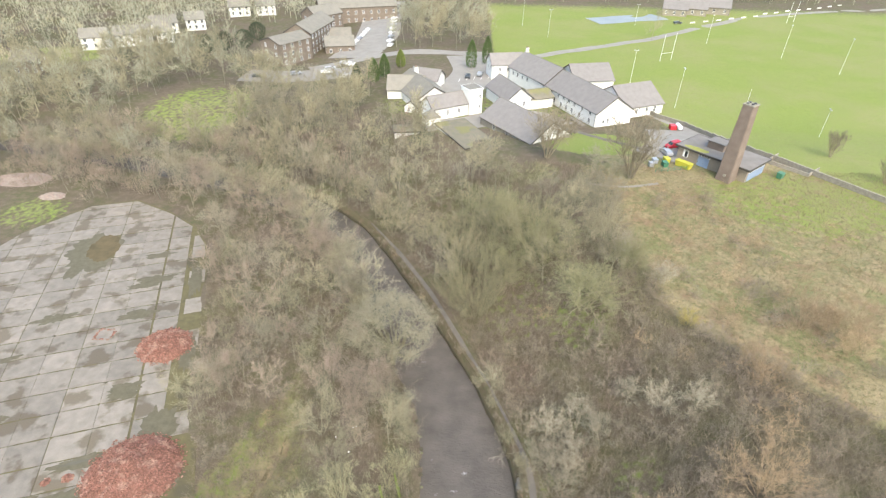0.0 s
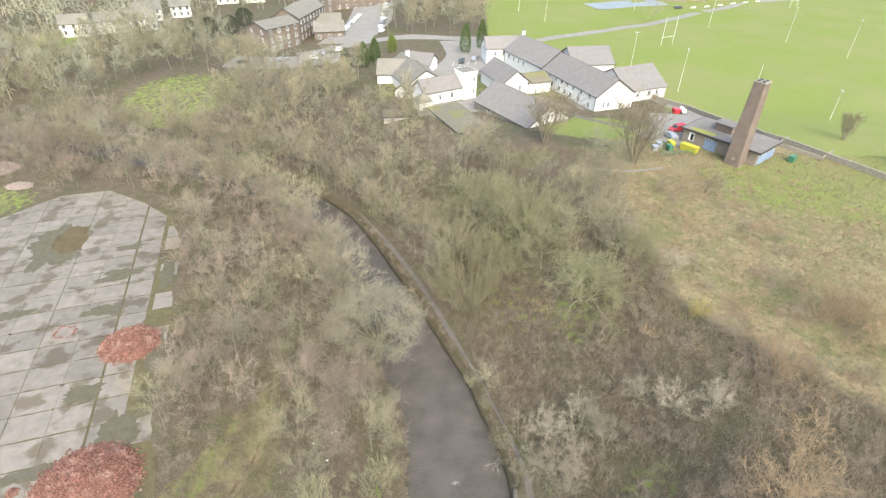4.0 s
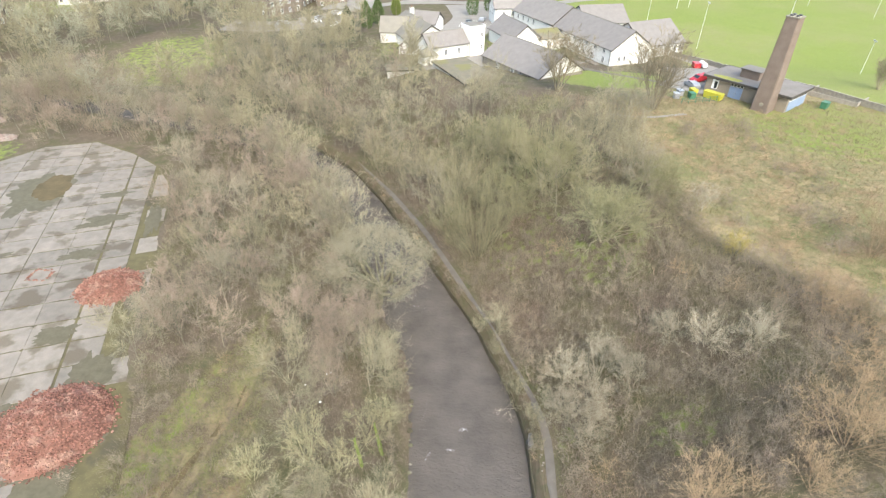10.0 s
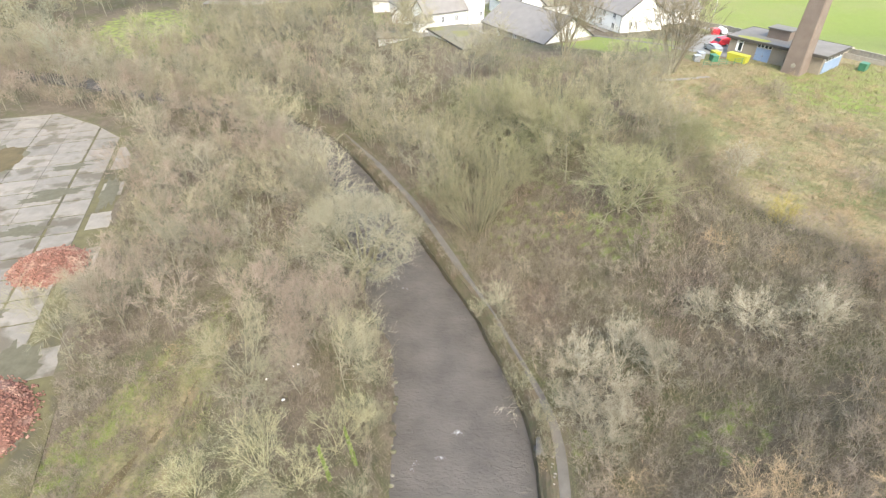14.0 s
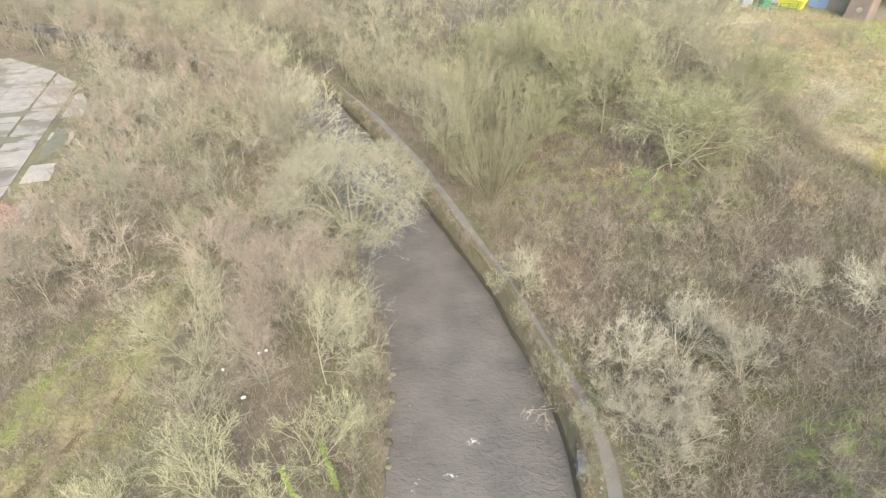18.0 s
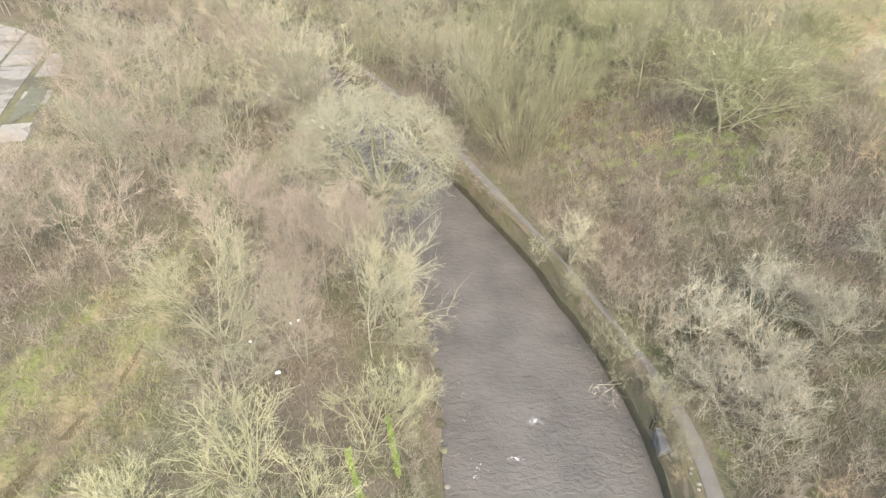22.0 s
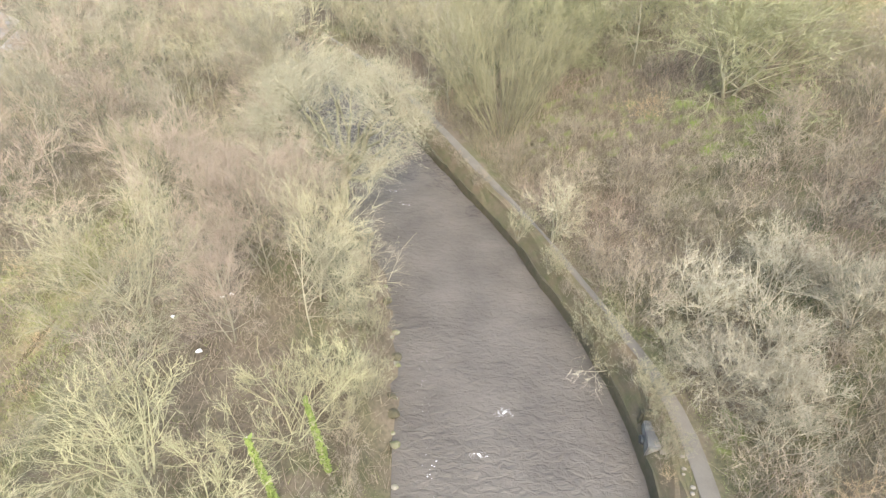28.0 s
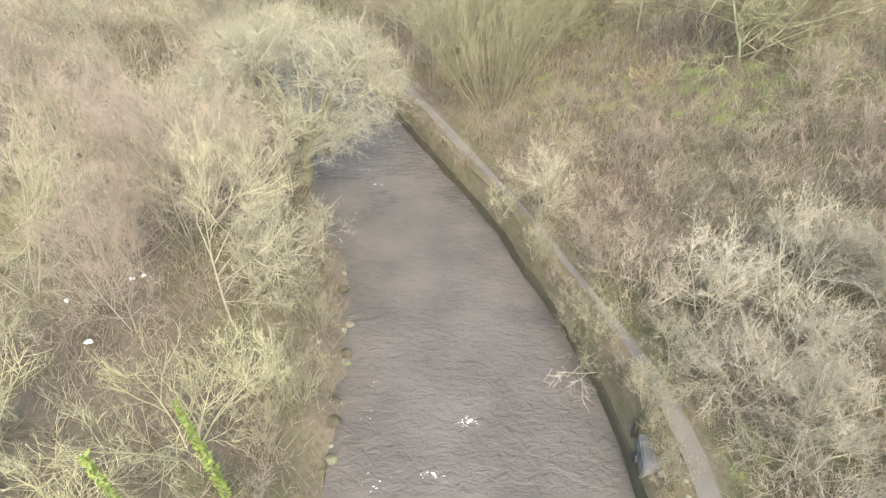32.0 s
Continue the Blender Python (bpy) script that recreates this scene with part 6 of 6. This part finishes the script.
conifer(3.8, 208, 10.5, 2.1, M_CYPRESS, "tall slim green cypress by the road")
conifer(10.0, 215, 10.5, 2.0, M_CYPRESS, "tall slim green cypress by the road")
conifer(-23.4, 208, 6.5, 1.7, M_IVY, "small bright green conifer")
for x, y in ((-36.2, 184), (-31.2, 190.5), (-28.0, 195.5)):
    conifer(x, y, 8.5, 2.0, M_EVER if x < -35 else M_CYPRESS, "dark conical cypress beside the car park")
for x, y in ((-104, 238), (-97, 243), (-96, 258), (-110, 232)):
    conifer(x, y, 8.0, 3.8, M_EVER, "broad dark rounded evergreen near the mill", 1.0)


# ---- far woods, undergrowth and grass ----
def slivers(name, base, ups, width, mat, label, category, seed):
    """Many thin blades, joined: base points, vectors and widths."""
    q = np.random.RandomState(seed)
    n = len(base)
    s = np.cross(ups, q.normal(0, 1, (n, 3)))
    s = s / (np.linalg.norm(s, axis=1)[:, None] + 1e-9) * (np.asarray(width).reshape(-1, 1) / 2)
    v = np.stack([base - s, base + s, base + ups], 1).reshape(-1, 3)
    f = np.arange(3 * n).reshape(-1, 3)
    me = bpy.data.meshes.new(name)
    me.from_pydata(v.tolist(), [], f.tolist())
    me.materials.append(mat)
    return tagged(new(name, me), label, category, kind="stuff")


def far_wood(name, n, place, seed, mat, label):
    q = np.random.RandomState(seed)
    P = []
    while len(P) < n:
        x, y = place(q)
        if x is not None:
            P.append((x, y))
    P = np.array(P)
    z = height(P[:, 0], P[:, 1])
    H = q.uniform(8, 14, n)
    m = 70
    k = np.repeat(np.arange(n), m)
    d = q.normal(0, 1, (n * m, 3))
    d /= np.linalg.norm(d, axis=1)[:, None]
    rr = q.uniform(0.25, 1, n * m) ** 0.5
    c = np.column_stack([P, z + H * 0.58])
    b = c[k] + d * rr[:, None] * np.column_stack([H * 0.33, H * 0.33, H * 0.42])[k]
    u = d * 1.0 + q.normal(0, 0.5, (n * m, 3)) + (0, 0, 0.9)
    u = u / np.linalg.norm(u, axis=1)[:, None] * q.uniform(0.8, 2.4, (n * m, 1))
    stem = np.column_stack([P, z - 0.5])
    b = np.concatenate([b, stem])
    u = np.concatenate([u, np.column_stack([q.normal(0, 0.4, (n, 2)), H * 0.9])])
    w = np.concatenate([q.uniform(0.15, 0.4, n * m), np.full(n, 0.4)])
    return slivers(name, b, u, w, mat, label, "woodland", seed)


def hill(q):
    x, y = q.uniform(-330, 20), q.uniform(225, 520)
    f = 0.8 * y - 0.6 * x
    return (x, y) if f > 296 and not (-85 < x < -30 and y < 355) else (None, None)


def behind(q):
    x, y = q.uniform(-40, 420), q.uniform(336, 470)
    return (x, y) if y > 345 + 0.08 * x and not (100 < x < 158 and y < 345) else (None, None)


def left_far(q):
    x, y = q.uniform(-330, -120), q.uniform(90, 240)
    return (x, y) if 0.8 * y - 0.6 * x > 215 and abs(float(line_info(np.array([x]), np.array([y]), RIVER)[0][0])) > 8 and math.hypot((x + 172) / 2, y - 222) > 14 else (None, None)


far_wood("far_woods", 1700, hill, 21, M_FAR, "bare brown woods on the far hillside")
far_wood("far_woods", 600, behind, 22, M_FAR, "bare brown woods behind the playing field")
far_wood("far_woods", 420, left_far, 23, M_OLIVE, "bare olive woods beyond the river bend")


def low_growth(name, n, xs, ys, ok, length, width, tilt, mat, label, seed, per=3):
    q = np.random.RandomState(seed)
    x, y = q.uniform(*xs, n), q.uniform(*ys, n)
    keep = ok(x, y)
    x, y = np.repeat(x[keep], per), np.repeat(y[keep], per)
    x, y = x + q.normal(0, 0.15, len(x)), y + q.normal(0, 0.15, len(x))
    b = np.column_stack([x, y, height(x, y) - 0.03])
    u = np.column_stack([q.normal(0, tilt, (len(x), 2)), np.ones(len(x))])
    u = u / np.linalg.norm(u, axis=1)[:, None] * q.uniform(*length, (len(x), 1))
    return slivers(name, b, u, q.uniform(*width, len(x)), mat, label, "undergrowth", seed)


def dist(x, y):
    d, a = line_info(x, y, RIVER)
    return d, half_width(a) + np.where(d < 0, bulge(a), 0)


def near_left(x, y):
    d, hw = dist(x, y)
    return (-d > hw + 0.6) & (x > -42.6 - 0.345 * (y - 51.3) + 4.2)


def near_right(x, y):
    d, hw = dist(x, y)
    return (d > hw + 2.4) & (np.abs(line_info(x, y, LANE)[0]) > 1.1) & (x < meadow_edge(y) + 2)


M_DRYGRASS = surface("dry_grass_blades", (0.248, 0.216, 0.128), (0.192, 0.176, 0.088), 3.0, 0.95, 0.0, 0.3)
M_GREENBLADE = surface("green_grass_blades", (0.205, 0.215, 0.090), (0.172, 0.160, 0.078), 2.0, 0.95, 0.0, 0.3)
M_THICKET = surface("thicket_stems", (0.210, 0.174, 0.126), (0.182, 0.160, 0.104), 4.0, 0.95, 0.0, 0.3, c=(0.225, 0.172, 0.132))
M_LITTER = surface("leaf_litter_stems", (0.211, 0.164, 0.127), (0.180, 0.152, 0.105), 4.0, 0.95, 0.0, 0.3, c=(0.205, 0.192, 0.112))
low_growth("thicket", 34000, (-60, 0), (28, 100), near_left, (0.4, 1.5), (0.022, 0.042), 0.7, M_LITTER, "tangle of fine brown stems under the trees", 31)
low_growth("thicket", 42000, (-16, 56), (32, 84), near_right, (0.7, 2.2), (0.024, 0.044), 0.65, M_THICKET, "dense mauve-brown thicket of fine stems on the bank", 32)
low_growth("thicket", 9000, (-20, 56), (80, 118), near_right, (0.8, 2.0), (0.03, 0.06), 0.4, M_LITTER, "brown stems under the trees", 36)
low_growth("grass", 14000, (-60, 40), (28, 90), lambda x, y: near_left(x, y) | near_right(x, y), (0.2, 0.6), (0.02, 0.04), 0.6, M_GREENBLADE, "green grass tufts under the trees", 33)
low_growth("grass", 46000, (28, 112), (36, 118), lambda x, y: (x > meadow_edge(y) - 3), (0.25, 0.75), (0.03, 0.08), 0.6, M_DRYGRASS, "tussocks of pale dry meadow grass", 34)
low_growth("grass", 24000, (-38, -18), (28, 62), lambda x, y: (x > strip_left(y)) & (x < strip_right(y)), (0.15, 0.5), (0.02, 0.045), 0.7, M_GREENBLADE, "green tussocks along the ditch", 35)
low_growth("grass", 5000, (9, 16), (30, 60), lambda x, y: np.abs(np.abs(line_info(x, y, LANE)[0]) - 1.3) < 0.6, (0.12, 0.35), (0.02, 0.04), 0.7, M_GREENBLADE, "short green grass beside the path", 37)
low_growth("grass", 110000, (-20, 14), (32, 100), lambda x, y: (dist(x, y)[0] > dist(x, y)[1] + 0.05) & (dist(x, y)[0] < dist(x, y)[1] + 2.4) & (np.abs(line_info(x, y, LANE)[0]) > 0.75), (0.2, 0.7), (0.02, 0.04), 0.7, M_LITTER, "brown stems and dead grass on the verge", 38)


# ---- small things by the river ----
def stone(x, y, z, s, seed, mat=M_STONE, label="grey boulder in the shallow river", name="boulder"):
    bm = bmesh.new()
    bmesh.ops.create_icosphere(bm, subdivisions=2, radius=1)
    for v in bm.verts:
        v.co = Vector((v.co.x * s, v.co.y * s * 0.8, v.co.z * s * 0.55)) * (1 + 0.3 * noise.noise(v.co * 1.3 + Vector((seed, 0, 0))))
    ob = new(name, mesh_of(bm, name, mat, False))
    ob.location = (x, y, z)
    return tagged(ob, label, "stone")


def foam(x, y, rx, ry, n, seed):
    """Flecks of broken water, thick where the stream meets the stone and trailing away downstream."""
    bm = bmesh.new()
    q = random.Random(seed)
    for k in range(n):
        a, f = q.uniform(0, 6.28), q.uniform(0, 1) ** 0.7
        cx, cy, r = x + rx * f * math.cos(a), y + ry * f * math.sin(a) - 0.5 * ry * (abs(math.cos(a) * f)) ** 2, q.uniform(0.01, 0.042) * (1.3 - f)
        ring = [bm.verts.new((cx + r * 1.5 * math.cos(t * 1.047) * q.uniform(0.5, 1.5), cy + r * 0.7 * math.sin(t * 1.047) * q.uniform(0.5, 1.5), WATER_Z + 0.012)) for t in range(6)]
        top = bm.verts.new((cx, cy, WATER_Z + 0.02 + 0.5 * r))
        for i in range(6):
            bm.faces.new((ring[i], ring[(i + 1) % 6], top))
    tagged(part("white_water", bm, M_FOAM, None), "white water breaking over a hidden stone", "white water", kind="stuff")


foam(2.5, 42.8, 0.6, 0.34, 70, 1)
foam(1.05, 40.1, 0.7, 0.22, 40, 2)
foam(-5.6, 65.8, 1.5, 0.35, 14, 3)
foam(-4.6, 63.6, 1.6, 0.5, 14, 4)
foam(-2.2, 44.5, 0.5, 2.6, 22, 5)
foam(-1.4, 39.5, 0.7, 2.0, 16, 6)
stone(2.4, 42.95, WATER_Z - 0.2, 0.32, 1)
stone(1.0, 40.2, WATER_Z - 0.22, 0.32, 2)
for k, (x, y, s) in enumerate(((-3.7, 42.3, 0.4), (-3.9, 43.4, 0.35), (-3.9, 46.4, 0.4), (-5.0, 51.3, 0.35), (9.3, 44.3, 0.4))):
    stone(x, y, WATER_Z + 0.1, s, 20 + k, M_BANKSTONE, "mossy stone at the water's edge", "bank_stone")
M_MOSSSTONE = surface("mossy_stone", (0.13, 0.12, 0.085), (0.10, 0.105, 0.045), 0.35, 0.9, 0.6, 0.08, c=(0.19, 0.175, 0.145))
for k in range(10):
    y = 36.5 + 1.8 * k + rnd.uniform(-0.8, 0.8)
    x = float(np.interp(y, (36, 40, 43, 47, 50, 52.5, 56), (-2.8, -3.3, -3.5, -3.9, -4.3, -5.0, -6.7))) - rnd.uniform(0.0, 0.35)
    stone(x, y, WATER_Z - 0.02, rnd.uniform(0.12, 0.3), 60 + k, M_MOSSSTONE, "mossy stone at the water's edge", "bank_stone")
outfall = thing("outfall", pose(10.0, 41.0, WATER_Z, 0, 0, -6), "broken wet concrete outfall apron in the river bank", "outfall")
part("apron", box(-0.35, 0.75, -0.95, 0.7, -0.6, 1.45, bevel=0.06), M_CONCWET, outfall, "dark wet concrete apron")
part("stub_wall", box(-0.5, 0.8, 0.73, 1.2, -0.6, 1.85, bevel=0.12), M_BANKSTONE, outfall, "mossy stub of stone wall")
part("broken_cap", box(0.2, 0.55, -1.25, -0.97, 1.1, 1.6, bevel=0.08), M_STONE, outfall, "pale broken lump of mortar")
part("pipe", tube([(-0.5, -0.1, 0.8), (-0.3, -0.1, 0.8)], [0.24, 0.24], 12), M_DARK, outfall, "dark drain pipe mouth")
for k in range(6):
    stone(10.65 + 0.12 * (k % 3), 36.9 + 0.47 * k + 0.17 * (k % 2), LANE_Z + 0.02, 0.09 + 0.025 * (k % 3), 40 + k, M_CONC, "pale edging stone beside the path", "edging_stone")


def litter(x, y, z, seed):
    q = random.Random(seed)
    bm = bmesh.new()
    c = bm.verts.new((0, 0, 0.16))
    ring = [bm.verts.new((q.uniform(0.07, 0.19) * math.cos(a * 0.785), q.uniform(0.07, 0.19) * math.sin(a * 0.785), q.uniform(-0.03, 0.12))) for a in range(8)]
    for i in range(8):
        bm.faces.new((ring[i], ring[(i + 1) % 8], c))
    ob = new("litter", mesh_of(bm, "litter", M_WHITE))
    ob.location = (x, y, z)
    tagged(ob, "scrap of white plastic litter among the bushes", "litter", "litter under the trees")


for k, (x, y) in enumerate(((-13.1, 46.5), (-15.6, 44.6), (-13.4, 42.4), (-13.5, 46.2), (10.2, 37.9))):
    litter(x, y, ground_z(x, y) + 0.15, k)


def ivy_stem(x, y, h, seed, lean=(0.1, 0.0)):
    q = np.random.RandomState(seed)
    z = ground_z(x, y)
    root = thing("ivy_stem", pose(x, y, z), "leaning trunk wrapped in bright green ivy", "tree")
    part("stem", tube([(0, 0, -0.3), (lean[0] * h, lean[1] * h, h)], [0.08, 0.04], 6), M_TRUNK, root)
    v, f = [], []
    for k in range(700):
        t = q.uniform(0.05, 1)
        a = q.uniform(0, 6.28)
        r = 0.04 + 0.15 * q.uniform(0, 1) ** 2 * (1.2 - t)
        p = np.array((lean[0] * h * t + r * math.cos(a), lean[1] * h * t + r * math.sin(a), h * t))
        d, e = q.normal(0, 0.055, 3), q.normal(0, 0.055, 3)
        f.append((len(v), len(v) + 1, len(v) + 2, len(v) + 3))
        v += [p - d, p - e, p + d, p + e]
    c = new("ivy", raw_mesh("ivy", v, f, M_IVY))
    c.parent = root


ivy_stem(-5.9, 37.0, 5.2, 1, (-0.1, 0.03))
ivy_stem(-7.6, 35.2, 4.6, 3, (-0.1, 0.03))

bough = Grower(909).tree(3.4, 1.3, limbs=7, branches=4, twigs=3, fine=2, clear=0.35, wob=0.2, up=0.0, angle=55, r0=0.03, tw=0.013, tseg=2, knot=1.6)
bough = bough.thing("dead_bough", M_PALE, "pale dead bough leaning from the bank over the water", "branch", M_PALE)
bough.matrix_basis = pose(8.75, 45.6, -2.9, 0, -72, 20)
